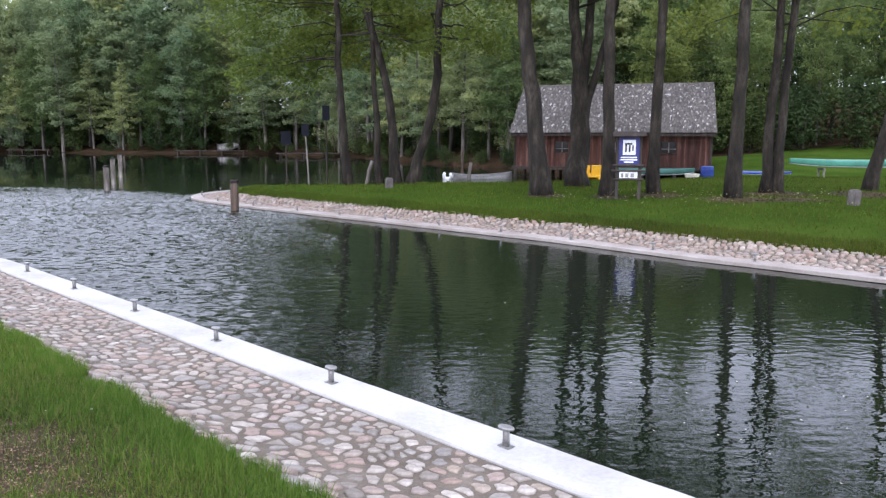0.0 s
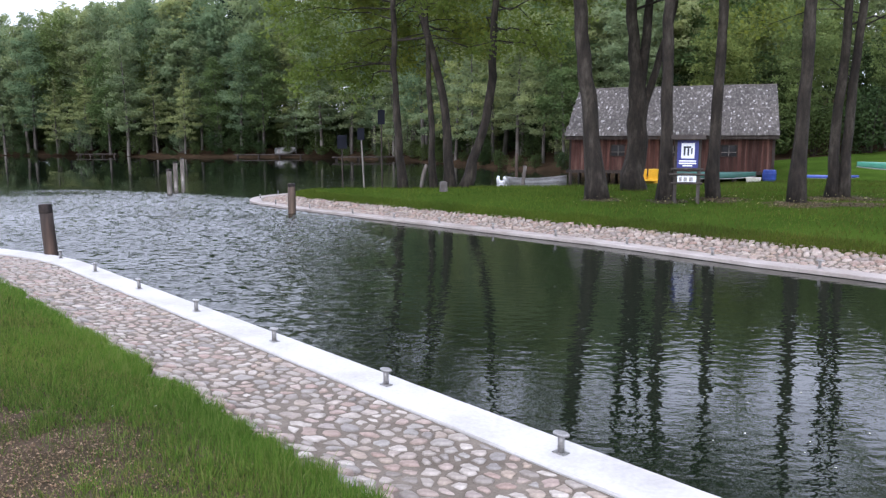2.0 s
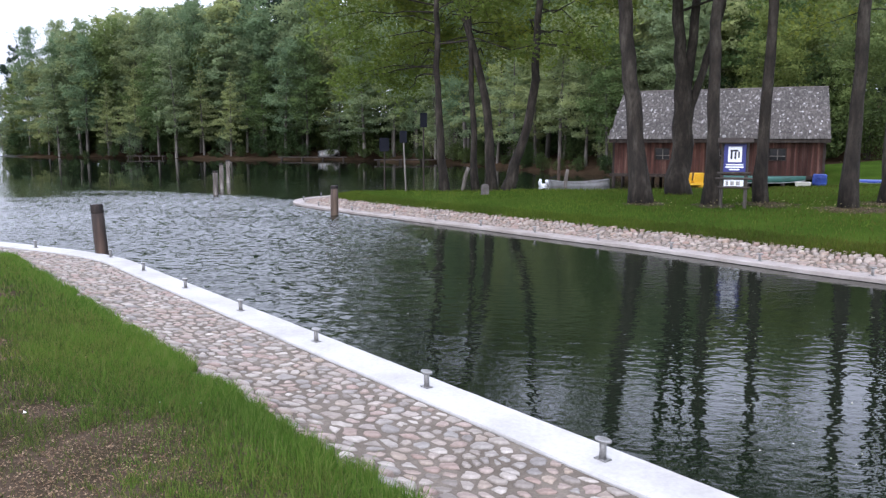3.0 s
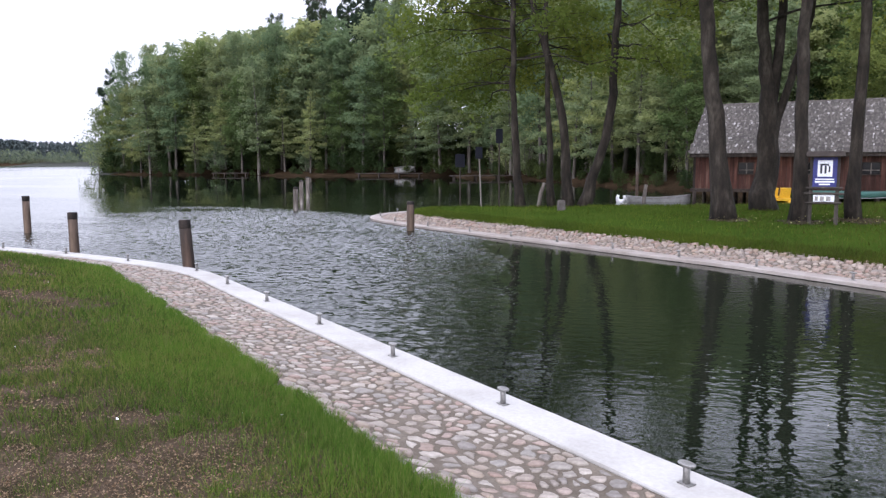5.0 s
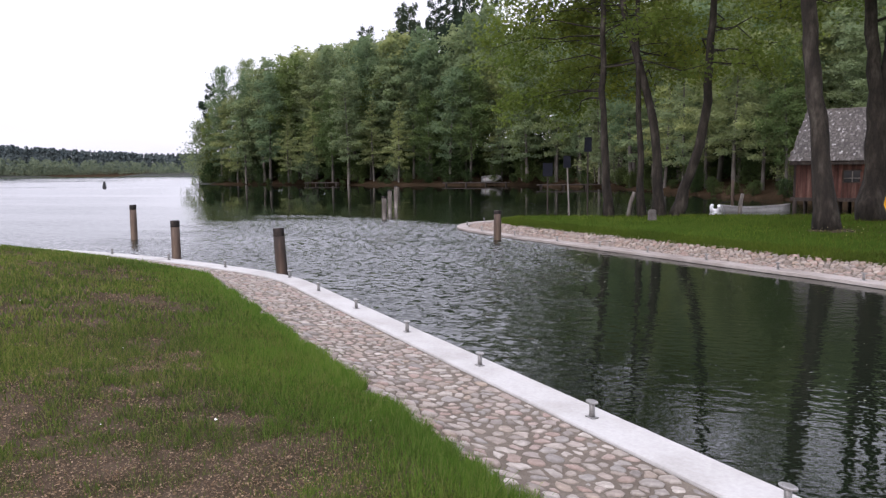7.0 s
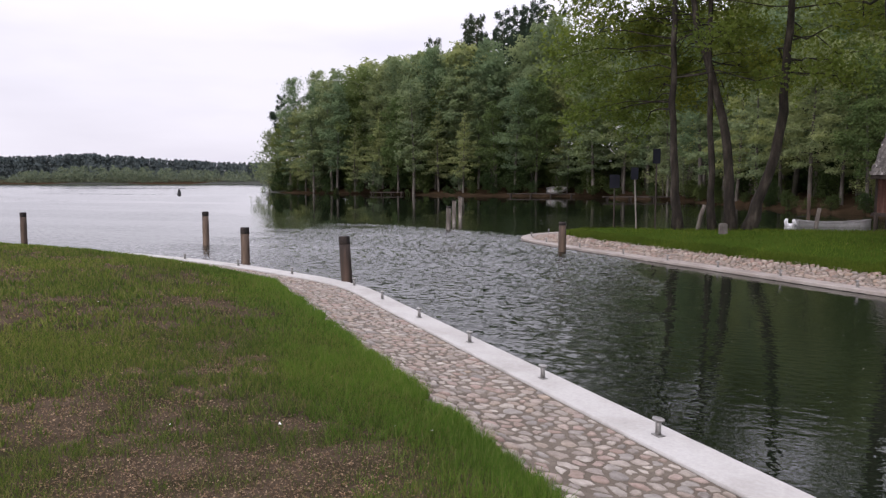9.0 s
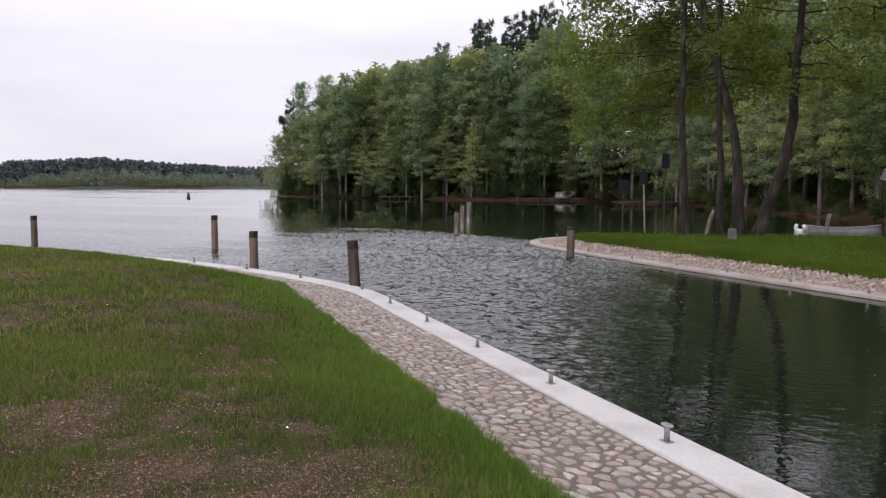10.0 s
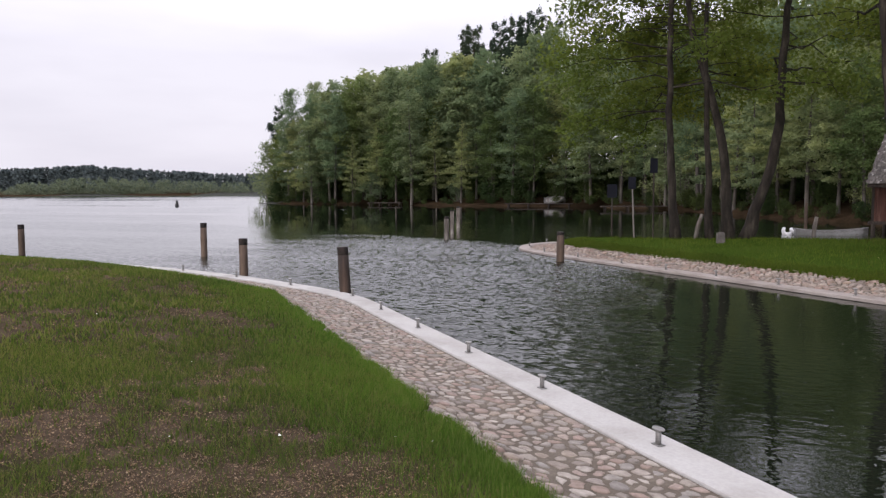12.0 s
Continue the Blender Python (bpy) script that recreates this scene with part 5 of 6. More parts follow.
def upturned_canoe(x, y, z, turn, length, mt, label, tilt=0.0, name="canoe"):
    ob = thing(name, pose(x, y, z, 180 + tilt, 0, turn), label, "canoe", "canoes ashore")
    n, k = 16, 6
    g = Geo()
    rows = []
    for i in range(n):
        t = i / (n - 1)
        half = 0.42 * math.sin(math.pi * min(max(t, 0.01), 0.99)) ** 0.65
        top = 0.02 + 0.14 * abs(2 * t - 1) ** 3
        for j in range(2 * k + 1):
            a = (j / k - 1) * math.pi / 2
            rows.append(((t - 0.5) * length, math.sin(a) * half, -top - (0.34 - 0.1 * abs(2 * t - 1) ** 4) * math.cos(a) ** 0.7 + 0.02))
    w = 2 * k + 1
    f = [(i * w + j, i * w + j + 1, (i + 1) * w + j + 1, (i + 1) * w + j) for i in range(n - 1) for j in range(w - 1)]
    g.add(np.array(rows), f + [(i * w, (i + 1) * w, (i + 1) * w + w - 1, i * w + w - 1) for i in range(n - 1)])
    part("hull", g, mt, ob, smooth=True)
    for sgn in (1, -1):
        part("rim", Geo().tube([((t - 0.5) * length, sgn * (0.42 * math.sin(math.pi * min(max(t, 0.01), 0.99)) ** 0.65 + 0.01), -0.02 - 0.14 * abs(2 * t - 1) ** 3) for t in np.linspace(0, 1, 14)], [0.022] * 14, 6), M_BOAT_WHITE, ob, "white rim")
    return ob


def on_land(x, y, up):
    return height_at(x, y) + up


def trestle(x, y, turn):
    ob = thing("trestle", pose(x, y, height_at(x, y), 0, 0, turn), "low wooden trestle under the upturned canoes", "rack", "trestles")
    part("beam", Geo().box((0.08, 1.1, 0.08), pose(0, 0, 0.36)), M_GREY_WOOD, ob)
    for s in (-0.45, 0.45):
        part("leg", Geo().box((0.07, 0.07, 0.4), pose(0, s, 0.15)), M_GREY_WOOD, ob)
    return ob


cz = height_at(19.0, 33.6)
upturned_canoe(18.6, 34.0, cz + 0.42, -12, 5.6, M_BOAT_GREEN, "pale green canoe lying upside down on the lawn")
upturned_canoe(24.2, 32.6, height_at(24.2, 32.6) + 0.42, -14, 5.6, M_BOAT_GREEN, "pale green canoe lying upside down on the lawn")
trestle(17.2, 34.3, -12)
trestle(20.2, 33.7, -12)
trestle(22.8, 32.95, -14)
trestle(25.6, 32.25, -14)
upturned_canoe(10.6, 39.0, on_land(10.6, 39.0, 0.36) if height_at(10.6, 39.0) > 0 else 0.4, -18, 4.6, M_BOAT_DARK, "dark green boat stored under the boathouse eaves")
blue = upturned_canoe(15.2, 36.2, on_land(15.2, 36.2, 0.08), -25, 2.8, M_BARREL, "small blue boat lying on the grass")
blue.scale = (1, 0.7, 0.45)


def barrel(x, y):
    ob = thing("barrel", pose(x, y, height_at(x, y) - 0.02), "blue plastic barrel standing on the grass by the boathouse", "barrel")
    part("body", Geo().tube([(0, 0, z) for z in (0, 0.03, 0.12, 0.32, 0.52, 0.6, 0.63)], [0.27, 0.3, 0.31, 0.32, 0.31, 0.3, 0.27], 18), M_BARREL, ob, smooth=True)
    for z in (0.2, 0.45):
        part("hoop", Geo().tube([(0, 0, z - 0.02), (0, 0, z), (0, 0, z + 0.02)], [0.318, 0.332, 0.318], 18, False), M_BARREL, ob)
    return ob


def crate(x, y, turn):
    ob = thing("crate", pose(x, y, height_at(x, y) - 0.01, 0, 0, turn), "cream plastic crate on the grass by the barrel", "crate")
    part("body", Geo().box((0.62, 0.4, 0.36), pose(0, 0, 0.18), 1.06), M_CREAM, ob)
    part("rim", Geo().box((0.7, 0.47, 0.05), pose(0, 0, 0.375)), M_CREAM, ob)
    return ob


barrel(13.3, 37.9)
crate(12.55, 37.9, -15)


def granite_post(x, y, w, h, label, lean=0):
    ob = thing("granite_post", pose(x, y, height_at(x, y), lean, 0, 20), label, "post")
    bm = bmesh.new()
    bmesh.ops.create_cube(bm, size=1.0)
    for v in bm.verts:
        v.co = Vector((v.co.x * w * (0.92 if v.co.z > 0 else 1), v.co.y * w * (0.92 if v.co.z > 0 else 1), (v.co.z + 0.5) * (h + 0.2) - 0.2))
    bmesh.ops.bevel(bm, geom=bm.edges[:], offset=0.035, segments=2, affect="EDGES")
    me = bpy.data.meshes.new("block")
    bm.to_mesh(me)
    bm.free()
    me.materials.append(M_STONE)
    part("block", me, M_STONE, ob)
    return ob


granite_post(-1.82, 26.8, 0.26, 0.36, "grey squared stone post on the lawn")
granite_post(10.6, 19.3, 0.26, 0.4, "reddish squared stone post on the lawn", 4)


def wooden_prop(x, y, z, dx, dz, r, label, mt):
    ob = thing("wooden_stake", pose(x, y, z), label, "stake", "stakes by the water")
    part("stake", Geo().tube([(0, 0, -0.4), (dx * 0.5, 0, dz * 0.5), (dx, 0, dz)], [r, r * 0.95, r * 0.85], 9), mt, ob, smooth=True)
    return ob


wooden_prop(-3.05, 30.6, 0.5, 0.28, 0.85, 0.085, "pale leaning stake behind the trees", M_PILE_PALE)
wooden_prop(1.45, 41.2, 0.0, 0.15, 0.95, 0.1, "short weathered stake by the moored boat", M_PILE_PALE)
wooden_prop(1.2, 44.0, 0.0, 0.0, 1.6, 0.09, "tall weathered stake behind the moored boat", M_PILE)


def jetty(x, y, turn, length, label):
    ob = thing("jetty", pose(x, y, 0, 0, 0, turn), label, "jetty", "jetties on the far shore")
    part("deck", Geo().box((length, 1.2, 0.12), pose(0, 0, 0.42)), M_DARK_WOOD, ob)
    for t in np.linspace(-0.45, 0.45, 4):
        for s in (-0.5, 0.5):
            part("pile", Geo().tube([(t * length, s, -1.2), (t * length, s, 0.4)], [0.09, 0.09], 8), M_DARK_WOOD, ob)
    return ob


jetty(-15.5, 92, 22, 9.0, "low dark jetty along the wooded shore")
jetty(-33.0, 108.6, 10, 10.0, "low dark jetty along the wooded shore")
jetty(-62.0, 114.3, 8, 6.0, "low dark jetty along the wooded shore")

buoy = thing("buoy", pose(-92, 97, 0), "small dark buoy far out on the lake", "buoy")
part("body", Geo().tube([(0, 0, -0.3), (0, 0, 0.1), (0, 0, 0.5), (0, 0, 0.95), (0, 0, 1.05)], [0.3, 0.34, 0.24, 0.16, 0.05], 12), M_BLACK, buoy, smooth=True)

# ---- far shore of the lake ----


def hazed_far_wood():
    rg = np.random.default_rng(77)
    line = spline([(-95, 410), (-200, 590), (-310, 570), (-420, 530), (-560, 450), (-700, 372), (-900, 330)], 3.0)
    d = np.gradient(line, axis=0)
    d /= np.linalg.norm(d, axis=1)[:, None]
    nrm = np.stack([d[:, 1], -d[:, 0]], 1)
    lo, hi = (int(np.argmin(np.hypot(line[:, 0] - x, line[:, 1] - y))) for x, y in ((-370, 550), (-650, 400)))
    for name, depth, count, mt, lab in (("far_pine_wood", 34, 900, M_LEAF_HAZED_PINE, "far pine wood beyond the lake, haze mixed into its colour"), ("far_leafy_wood", 1, 420, M_HAZED_WOOD, "far green trees along the lake shore, paled by haze in their colour")):
        quads = []
        pine = "pine" in name
        for _ in range(count):
            i = rg.integers(lo, hi) if rg.uniform() < 0.85 else rg.integers(0, len(line))
            p = line[i] + nrm[i] * (depth + rg.uniform(-6, 10))
            az = math.degrees(math.atan2(-p[0], p[1]))
            if pine:
                h = np.interp(az, [36, 40, 45, 49, 52, 56], [18.0, 18.8, 22.0, 26.0, 24.0, 22.0]) * rg.uniform(0.9, 1.04)
            else:
                h = np.interp(az, [36, 40, 44, 47, 50, 53, 55], [9.5, 11.0, 12.5, 14.5, 14.0, 11.0, 5.0]) * rg.uniform(0.55, 1.1)
            w = h * (rg.uniform(0.13, 0.22) if pine else rg.uniform(0.3, 0.45))
            n = 150
            u = rg.uniform(0.03, 1, n)
            prof = np.interp(u, [0, 0.25, 0.6, 1], [0.8, 1, 0.85, 0.1])
            a = rg.uniform(0, 2 * np.pi, n)
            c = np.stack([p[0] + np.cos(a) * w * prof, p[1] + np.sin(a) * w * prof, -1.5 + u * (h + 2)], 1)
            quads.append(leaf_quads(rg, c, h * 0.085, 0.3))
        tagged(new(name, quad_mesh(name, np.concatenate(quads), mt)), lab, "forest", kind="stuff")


# needles paled to blue-grey; haze over the lake is mixed into their colour
M_LEAF_HAZED_PINE = leaf_material("hazed_pine_needles", [(0.135, 0.145, 0.15), (0.145, 0.157, 0.162), (0.155, 0.168, 0.172)], through=0.1)
hazed_far_wood()

# ---- fieldstones ----


def clip(poly, a, b, c):
    """The part of a polygon where a x + b y <= c."""
    out = []
    for (x0, y0), (x1, y1) in zip(poly, poly[1:] + poly[:1]):
        d0, d1 = a * x0 + b * y0 - c, a * x1 + b * y1 - c
        if d0 <= 0:
            out.append((x0, y0))
        if d0 * d1 < 0:
            t = d0 / (d0 - d1)
            out.append((x0 + t * (x1 - x0), y0 + t * (y1 - y0)))
    return out


def stone_cells(seed, s0, s1, n0, n1, ds, dn, jitter, drop):
    """Irregular stones laid side by side: outlines in (s, n)."""
    rg = np.random.default_rng(seed)
    pts = []
    for r, n in enumerate(np.arange(n0 + dn * 0.45, n1, dn)):
        for s in np.arange(s0 + (r % 2) * ds / 2, s1, ds):
            if rg.uniform() > drop:
                pts.append((s + rg.uniform(-jitter, jitter) * ds, n + rg.uniform(-jitter, jitter) * dn))
    p = np.array(sorted(pts))
    cells = []
    for i, (s, n) in enumerate(p):
        lo, hi = np.searchsorted(p[:, 0], s - 2.6 * ds), np.searchsorted(p[:, 0], s + 2.6 * ds)
        near = [j for j in range(lo, hi) if j != i and abs(p[j, 1] - n) < 3 * dn]
        poly = [(s - 1.5 * ds, max(n - 1.5 * dn, n0)), (s + 1.5 * ds, max(n - 1.5 * dn, n0)), (s + 1.5 * ds, min(n + 1.5 * dn, n1)), (s - 1.5 * ds, min(n + 1.5 * dn, n1))]
        for j in near:
            a, b = p[j] - p[i]
            poly = clip(poly, a, b, a * (s + p[j, 0]) / 2 + b * (n + p[j, 1]) / 2)
            if len(poly) < 3:
                break
        if len(poly) >= 3:
            cells.append(np.array(poly))
    return cells, rg


def stone_shape(rg, cell, joint, round_off, k=10):
    c = cell.mean(0)
    d = cell - c
    nxt = np.roll(d, -1, 0)
    ang = np.arange(k) * 2 * np.pi / k + rg.uniform(0, 0.6)
    rad = np.full(k, 1e9)
    for (x0, y0), (x1, y1) in zip(d, nxt):
        ex, ey = x1 - x0, y1 - y0
        den = np.cos(ang) * ey - np.sin(ang) * ex
        with np.errstate(divide="ignore", invalid="ignore"):
            t = (x0 * ey - y0 * ex) / den
        rad = np.where((t > 0) & (t < rad), t, rad)
    rad = np.minimum(rad, 0.3)
    soft = (np.roll(rad, 1) + 2 * rad + np.roll(rad, -1)) / 4
    rad = np.minimum(rad * (1 - round_off) + soft * round_off, rad * 1.05)
    rad = np.maximum(rad * (1 - 0.34 * rg.uniform() ** 1.5) - joint, 0.018) * (1 + 0.11 * rg.standard_normal(k))
    return c, np.stack([np.cos(ang) * rad, np.sin(ang) * rad], 1)


def lay_stones(way, bed, pavement, seed, s0, s1, n1, ds, dn, parts_to, name, joint=0.007, proud=(0.008, 0.022), single=M_COBBLE, joined=M_COBBLE_JOINED, upper=1.3):
    cells, rg = stone_cells(seed, s0, s1, 0.235, n1, ds, dn, 0.42, 0.17)
    rest, made = Geo(), 0
    k = 10
    for cell in cells:
        top_row = cell[:, 1].mean() > upper
        c, ring = stone_shape(rg, cell, joint * (1.0 if top_row else 0.85), 0.12)
        h = rg.uniform(*proud) * (2.2 if top_row else 1.0)
        tip = rg.uniform(-0.25, 0.25, 2)
        sn = np.concatenate([ring + c, ring * 0.98 + c, ring * 0.86 + c, ring * 0.5 + c])
        lift = np.concatenate([np.full(k, -0.03), np.full(k, 0.45 * h), np.full(k, 0.92 * h), np.full(k, 1.0 * h)]) + np.clip((sn - c) @ tip * 0.12, -0.01, 0.01)
        v = np.concatenate([way.at(sn[:, 0], sn[:, 1]), (bed(sn[:, 1]) - 0.012 + lift)[:, None]], 1)
        f = [(i * k + j, i * k + (j + 1) % k, (i + 1) * k + (j + 1) % k, (i + 1) * k + j) for i in range(3) for j in range(k)] + [tuple(range(3 * k, 4 * k))]
        a, b = way.at([c[0], c[0] + 0.1], [c[1], c[1]])
        q = way.at([c[0]], [c[1] + 0.1])[0]
        if (b - a)[0] * (q - a)[1] - (b - a)[1] * (q - a)[0] < 0:
            f = [x[::-1] for x in f]
        if parts_to[0] < c[0] < parts_to[1] and made < 300:
            made += 1
            o = v.mean(0)
            ob = part("fieldstone", Geo().add(v - o, f).mesh("fieldstone", single, True), single, pavement)
            ob.location = o
        else:
            rest.add(v, f)
    ob = new(name, rest.mesh(name, joined, True))
    ob.parent = pavement
    tagged(ob, kind="stuff")


sa = near_way.find(2.6, 3.0)
lay_stones(near_way, near_bed, near_pavement, 41, sa - 8.5, near_way.find(-19, 16.65), 1.64, 0.14, 0.105, (sa - 0.2, sa + 6.0), "fieldstones", 0.0115, (0.003, 0.016))
sb = spit_way.find(8.6, 10.1)
lay_stones(spit_way, spit_bed, spit_pavement, 42, sb - 3, spit_way.find(-8.9, 30.5), 1.5, 0.15, 0.115, (sb, sb + 8.0), "fieldstones", 0.012, (0.008, 0.024), M_COBBLE_SPIT, M_COBBLE_SPIT_JOINED, 0.85)

# ---- grass ----


def blades(rg, x, y, z, length, width, lean):
    n = len(x)
    a = rg.uniform(0, 2 * np.pi, n)
    side = np.stack([np.cos(a), np.sin(a), np.zeros(n)], 1)
    la = rg.uniform(0, 2 * np.pi, n)
    ln = np.abs(rg.standard_normal(n)) * lean * length
    tip = np.stack([x + np.cos(la) * ln, y + np.sin(la) * ln, z + length * rg.uniform(0.75, 1.0, n)], 1)
    base = np.stack([x, y, z - 0.01], 1)
    w = (width * rg.uniform(0.6, 1.3, n))[:, None]
    return np.stack([base - side * w / 2, base + side * w / 2, tip + side * w * 0.12, tip - side * w * 0.12], 1)


LATTICE = np.random.default_rng(123).uniform(0, 1, (256, 256))


def value_noise(x, y, scale):
    u, v = x * scale, y * scale
    i, j = np.floor(u).astype(int), np.floor(v).astype(int)
    a, b = u - i, v - j
    a, b = a * a * (3 - 2 * a), b * b * (3 - 2 * b)
    g = lambda p, q: LATTICE[p % 256, q % 256]
    return (g(i, j) * (1 - a) + g(i + 1, j) * a) * (1 - b) + (g(i, j + 1) * (1 - a) + g(i + 1, j + 1) * a) * b


BARE_SPOTS = [(-7.9, 8.3, 0.55), (-7.2, 7.85, 0.4), (-3.8, 4.4, 0.5), (-4.4, 5.25, 0.5), (-2.5, 3.84, 0.5), (-4.7, 3.6, 0.6), (-3.2, 3.3, 0.45), (-2.2, 3.1, 0.5)]


def bare(x, y):
    """Where the young lawn is thin: 0 thick, 1 bare."""
    v = 0.32 * value_noise(x, y, 0.6) + 0.34 * value_noise(x + 40, y, 2.6) + 0.34 * value_noise(x, y + 70, 9.0)
    for px, py, r in BARE_SPOTS:
        v = v + 0.13 * np.exp(-((x - px) ** 2 + (y - py) ** 2) / (r * r))
    return smoothstep(0.4, 0.7, v)


def near_grass():
    rg = np.random.default_rng(9)
    # the tall fringe along the stones
    s0, s1 = near_way.find(9.0, -3.25), near_way.find(-22, 17)
    out = []
    for dens, a, b, wd in ((1600, s0, near_way.find(2.6, 3.0), 0.013), (5200, near_way.find(2.6, 3.0), near_way.find(-3.0, 8.5), 0.0065), (2400, near_way.find(-3.0, 8.5), near_way.find(-9, 13.8), 0.009), (900, near_way.find(-9, 13.8), s1, 0.016)):
        n = int(dens * (b - a) * 1.1)
        s = rg.uniform(a, b, n)
        off = 1.60 + 1.25 * rg.uniform(0, 1, n) ** 1.9 + 0.16 * (value_noise(s, s * 0, 3.0) - 0.5) + 0.12 * (value_noise(s, s * 0 + 9, 9.0) - 0.5)
        p = near_way.at(s, off)
        stay = rg.uniform(0, 1, n) > 0.9 * bare(p[:, 0], p[:, 1]) * smoothstep(1.75, 2.4, off) + 0.25 * smoothstep(0.55, 0.8, value_noise(p[:, 0] + 17, p[:, 1], 5.0))
        p, off, n = p[stay], off[stay], int(stay.sum())
        ln = rg.uniform(0.04, 0.11, n) * (1.1 - 0.3 * (off - 1.6)) * (0.6 + 0.8 * value_noise(p[:, 0], p[:, 1], 4.0))
        out.append(blades(rg, p[:, 0], p[:, 1], ground_height(p[:, 0], p[:, 1]), ln, wd, 0.5))
    tagged(new("fringe_grass", quad_mesh("fringe_grass", np.concatenate(out), M_GRASS)), "lush green grass along the edge of the stones", "grass", kind="stuff")
    # the thin lawn
    thin, straw = [], []
    for r0, r1, dens, wd, lmax in ((1.0, 5.0, 5000, 0.005, 0.058), (5.0, 9.0, 2500, 0.0085, 0.066), (9.0, 26.0, 560, 0.019, 0.08)):
        n = int(dens * math.pi * (r1 * r1 - r0 * r0) * 0.3)
        r = np.sqrt(rg.uniform(r0 * r0, r1 * r1, n))
        az = rg.uniform(radians(-15), radians(75), n)
        x, y = -np.sin(az) * r, np.cos(az) * r
        d = inside_distance(NEAR_POLY, x, y)
        keep = (d > 1.6) & (rg.uniform(0, 1, n) > 0.92 * bare(x, y) * smoothstep(1.7, 2.8, d))
        x, y, d = x[keep], y[keep], d[keep]
        ln = rg.uniform(0.4, 1.0, len(x)) * lmax * (1.3 - 0.5 * bare(x, y))
        thin.append(blades(rg, x, y, ground_height(x, y), ln, wd, 0.7))
        n = int(n * 1.15)
        r = np.sqrt(rg.uniform(r0 * r0, r1 * r1, n))
        az = rg.uniform(radians(-15), radians(75), n)
        x, y = -np.sin(az) * r, np.cos(az) * r
        d = inside_distance(NEAR_POLY, x, y)
        keep = (d > 1.7) & (rg.uniform(0, 1, n) < 0.05 + 0.48 * bare(x, y) * smoothstep(1.7, 3.0, d))
        x, y = x[keep], y[keep]
        c = np.stack([x, y, ground_height(x, y) + 0.008 + 0.01 * rg.uniform(0, 1, len(x))], 1)
        straw.append(leaf_quads(rg, c, min(0.021, 0.0105 + wd * 0.6), 0.6))
    n = 150000
    x, y = rg.uniform(-14, 9, n), rg.uniform(-10, 10, n)
    d, az = inside_distance(NEAR_POLY, x, y), np.degrees(np.arctan2(-x, y))
    keep = (d > 1.5) & ((az < -15) | (az > 75) | (np.hypot(x, y) < 1.0)) & (rg.uniform(0, 1, n) > 0.8 * bare(x, y))
    x, y = x[keep], y[keep]
    thin.append(blades(rg, x, y, ground_height(x, y), rg.uniform(0.04, 0.08, len(x)), 0.016, 0.7))
    tagged(new("thin_lawn", quad_mesh("thin_lawn", np.concatenate(thin), M_GRASS_THIN)), "thin young grass of a newly sown lawn", "grass", kind="stuff")
    tagged(new("straw_litter", quad_mesh("straw_litter", np.concatenate(straw), M_STRAW)), "dry straw and litter on bare soil", "litter", kind="stuff")


WORN_SPOTS = [(8.3, 20.9, 1.1), (6.5, 22.4, 0.9), (5.0, 22.1, 0.7), (10.3, 23.2, 1.2), (3.2, 23.0, 0.7), (9.6, 20.6, 0.9), (12.6, 22.6, 1.2)]


def worn(x, y):
    """Where the grass under the trees is trodden away."""
    v = np.zeros(np.shape(x))
    for px, py, r in WORN_SPOTS:
        v = np.maximum(v, np.exp(-((x - px) ** 2 + (y - py) ** 2) / (r * r)))
    return smoothstep(0.25, 0.75, v * (0.6 + 0.8 * value_noise(np.asarray(x), np.asarray(y), 2.0)))


def leaf_litter():
    rg = np.random.default_rng(15)
    n = 60000
    x, y = rg.uniform(1.5, 15, n), rg.uniform(18, 26, n)
    keep = rg.uniform(0, 1, n) < worn(x, y)
    x, y = x[keep], y[keep]
    c = np.stack([x, y, ground_height(x, y) + rg.uniform(0.006, 0.03, len(x))], 1)
    tagged(new("leaf_litter", quad_mesh("leaf_litter", leaf_quads(rg, c, 0.06, 0.7), M_LITTER)), "brown leaf litter on worn earth under the trees", "litter", kind="stuff")


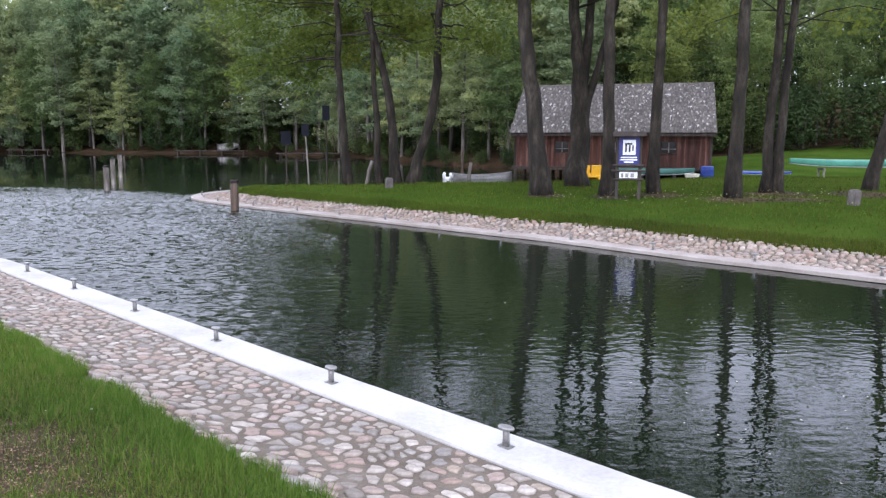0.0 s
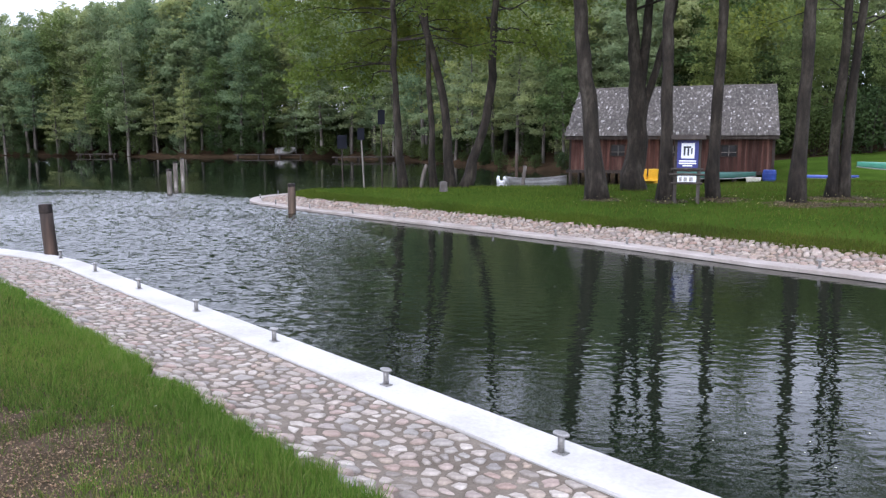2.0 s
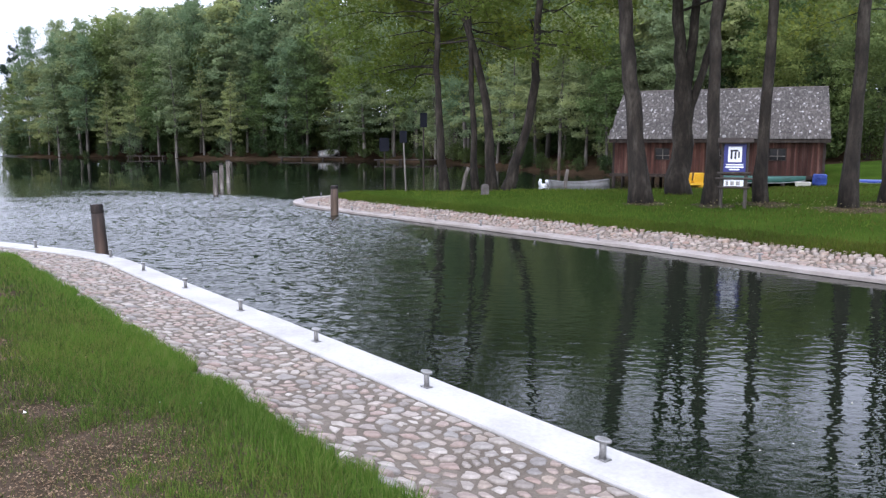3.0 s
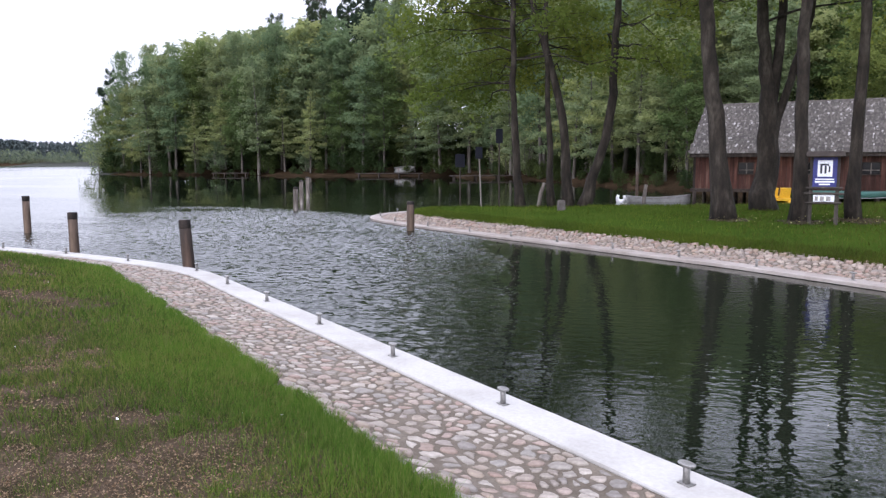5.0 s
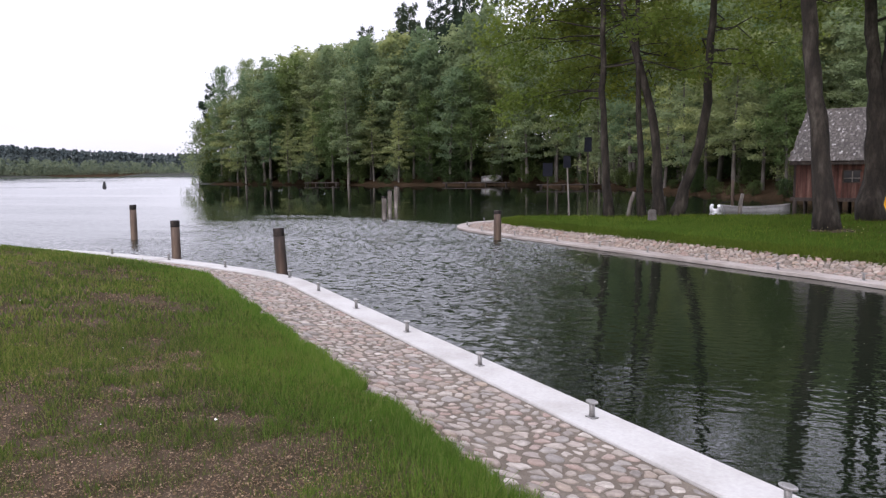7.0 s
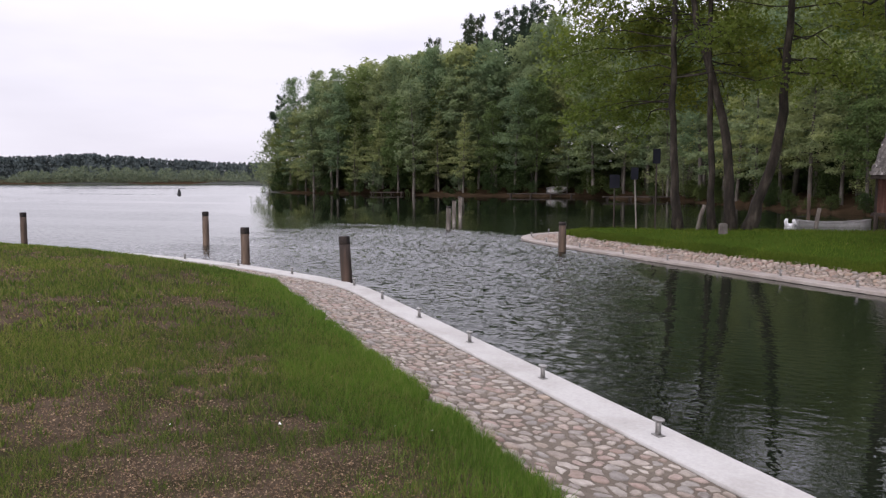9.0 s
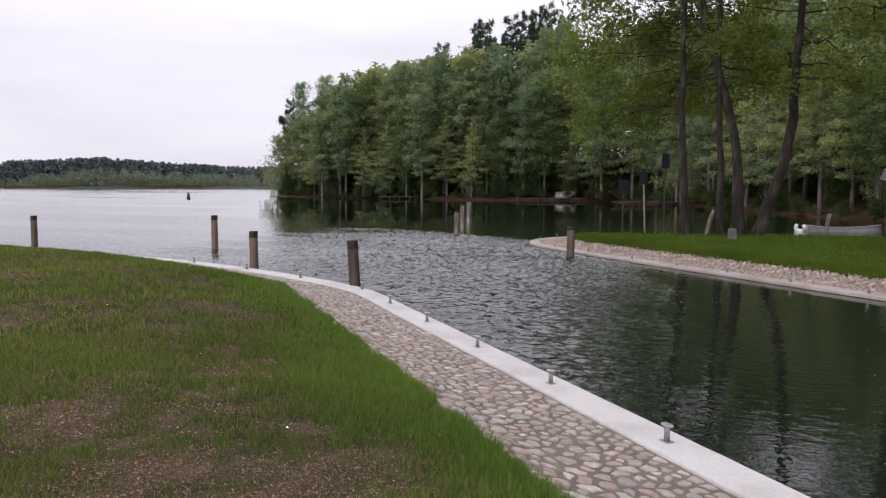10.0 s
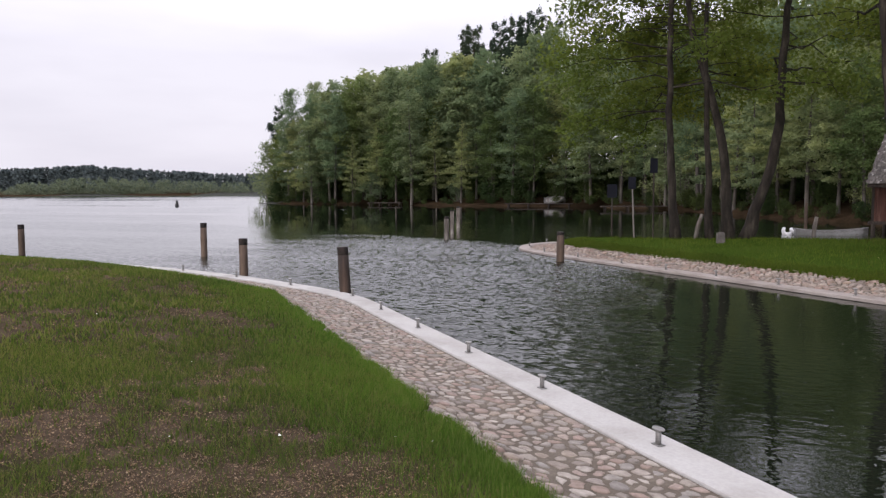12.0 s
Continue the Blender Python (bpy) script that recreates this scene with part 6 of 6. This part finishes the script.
def spit_grass():
    rg = np.random.default_rng(10)
    n = 90000
    x, y = rg.uniform(-9, 24, n), rg.uniform(6, 40, n)
    d = inside_distance(MAIN_POLY, x, y)
    keep = (d > 1.05) & (y < 36 + 0.3 * np.maximum(0, x - 8)) & (x * 0.697 + y * 0.717 < 36)
    x, y, d = x[keep], y[keep], d[keep]
    ln = rg.uniform(0.05, 0.11, len(x))
    stay = rg.uniform(0, 1, len(x)) > 0.95 * worn(x, y)
    x, y, ln = x[stay], y[stay], ln[stay]
    q = [blades(rg, x, y, ground_height(x, y), ln, 0.02, 0.6)]
    s0, s1 = spit_way.find(12, 6.8), spit_way.find(-8.6, 31)
    m = int(1300 * (s1 - s0))
    s = rg.uniform(s0, s1, m)
    p = spit_way.at(s, 1.34 + 0.9 * rg.uniform(0, 1, m) ** 1.6 + 0.06 * np.sin(s * 4))
    q.append(blades(rg, p[:, 0], p[:, 1], ground_height(p[:, 0], p[:, 1]), rg.uniform(0.05, 0.13, m), 0.013, 0.5))
    q = np.concatenate(q)
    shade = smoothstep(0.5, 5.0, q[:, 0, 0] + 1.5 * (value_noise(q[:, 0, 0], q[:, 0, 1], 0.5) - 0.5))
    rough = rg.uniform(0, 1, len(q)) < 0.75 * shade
    tagged(new("spit_grass", quad_mesh("spit_grass", q[~rough], M_GRASS_SPIT)), "short green grass covering the spit", "grass", kind="stuff")
    tagged(new("shaded_grass", quad_mesh("shaded_grass", q[rough], M_GRASS_SHADE)), "thin olive grass under the trees, darkened in colour for their shade", "grass", kind="stuff")


def flowers_and_sparkles():
    """Daisies in the lawn, dandelions under the trees, and pale specks painted as sparkles on the channel."""
    rg = np.random.default_rng(14)
    n = 22
    az, r = rg.uniform(radians(-5), radians(60), n), rg.uniform(3, 16, n)
    x, y = -np.sin(az) * r, np.cos(az) * r
    keep = inside_distance(NEAR_POLY, x, y) > 1.6
    x, y = x[keep], y[keep]
    c = np.stack([x, y, ground_height(x, y) + 0.09], 1)
    tagged(new("daisies", quad_mesh("daisies", leaf_quads(rg, c, 0.024, 0.7), M_PETAL)), "small white daisies in the young lawn", "flowers", kind="stuff")
    n = 240
    k = rg.integers(0, 6, n)
    at = np.array([(3.2, 22.6), (5.0, 21.8), (6.6, 22.2), (7.6, 20.6), (8.6, 20.9), (10.4, 22.6)])[k]
    p = at + rg.normal(0, 0.9, (n, 2))
    c = np.stack([p[:, 0], p[:, 1], ground_height(p[:, 0], p[:, 1]) + rg.uniform(0.06, 0.16, n)], 1)
    tagged(new("dandelion_heads", quad_mesh("dandelion_heads", leaf_quads(rg, c, 0.038, 0.5), M_DANDELION)), "faded dandelion heads under the trees", "flowers", kind="stuff")
    # small pale quads stand in for sparkles on the ripples
    n = 420
    s = rg.uniform(near_way.find(5, 0.7), near_way.find(-7, 12.3), n)
    p = near_way.at(s, -rg.uniform(1.2, 7.6, n))
    keep = value_noise(p[:, 0], p[:, 1], 0.4) > 0.42
    c = np.stack([p[:, 0], p[:, 1], np.full(n, 0.006)], 1)[keep]
    tagged(new("sparkle_specks", quad_mesh("sparkle_specks", leaf_quads(rg, c, 0.022, 0.97), M_SPARKLE)), "pale specks on the water, painted as sparkles of the ripples", "litter", kind="stuff")


# olive blades under the trees, their tone darkened to stand for tree shade
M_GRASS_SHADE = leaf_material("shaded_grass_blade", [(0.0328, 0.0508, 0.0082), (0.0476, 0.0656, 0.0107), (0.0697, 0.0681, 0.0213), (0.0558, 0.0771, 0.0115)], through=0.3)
M_LITTER = leaf_material("brown_leaf_litter", [(0.06, 0.042, 0.028), (0.1, 0.072, 0.05), (0.04, 0.03, 0.02), (0.13, 0.1, 0.07)], through=0.05)
M_DANDELION = surface("faded_yellow_flower", (0.3, 0.25, 0.06), (0.36, 0.33, 0.16), (0.42, 0.4, 0.26), 20, 60, 0.8, 0.05, 0.001)
M_PETAL = surface("white_petal", (0.6, 0.6, 0.56), (0.7, 0.7, 0.66), (0.75, 0.75, 0.72), 20, 60, 0.7, 0.05, 0.001)
# buff colour of the specks that imitate sparkles on the water
M_SPARKLE = surface("pale_sparkle_speck", (0.16, 0.16, 0.11), (0.22, 0.215, 0.15), (0.28, 0.265, 0.2), 20, 60, 0.8, 0.05, 0.001)
near_grass()
spit_grass()
leaf_litter()
flowers_and_sparkles()
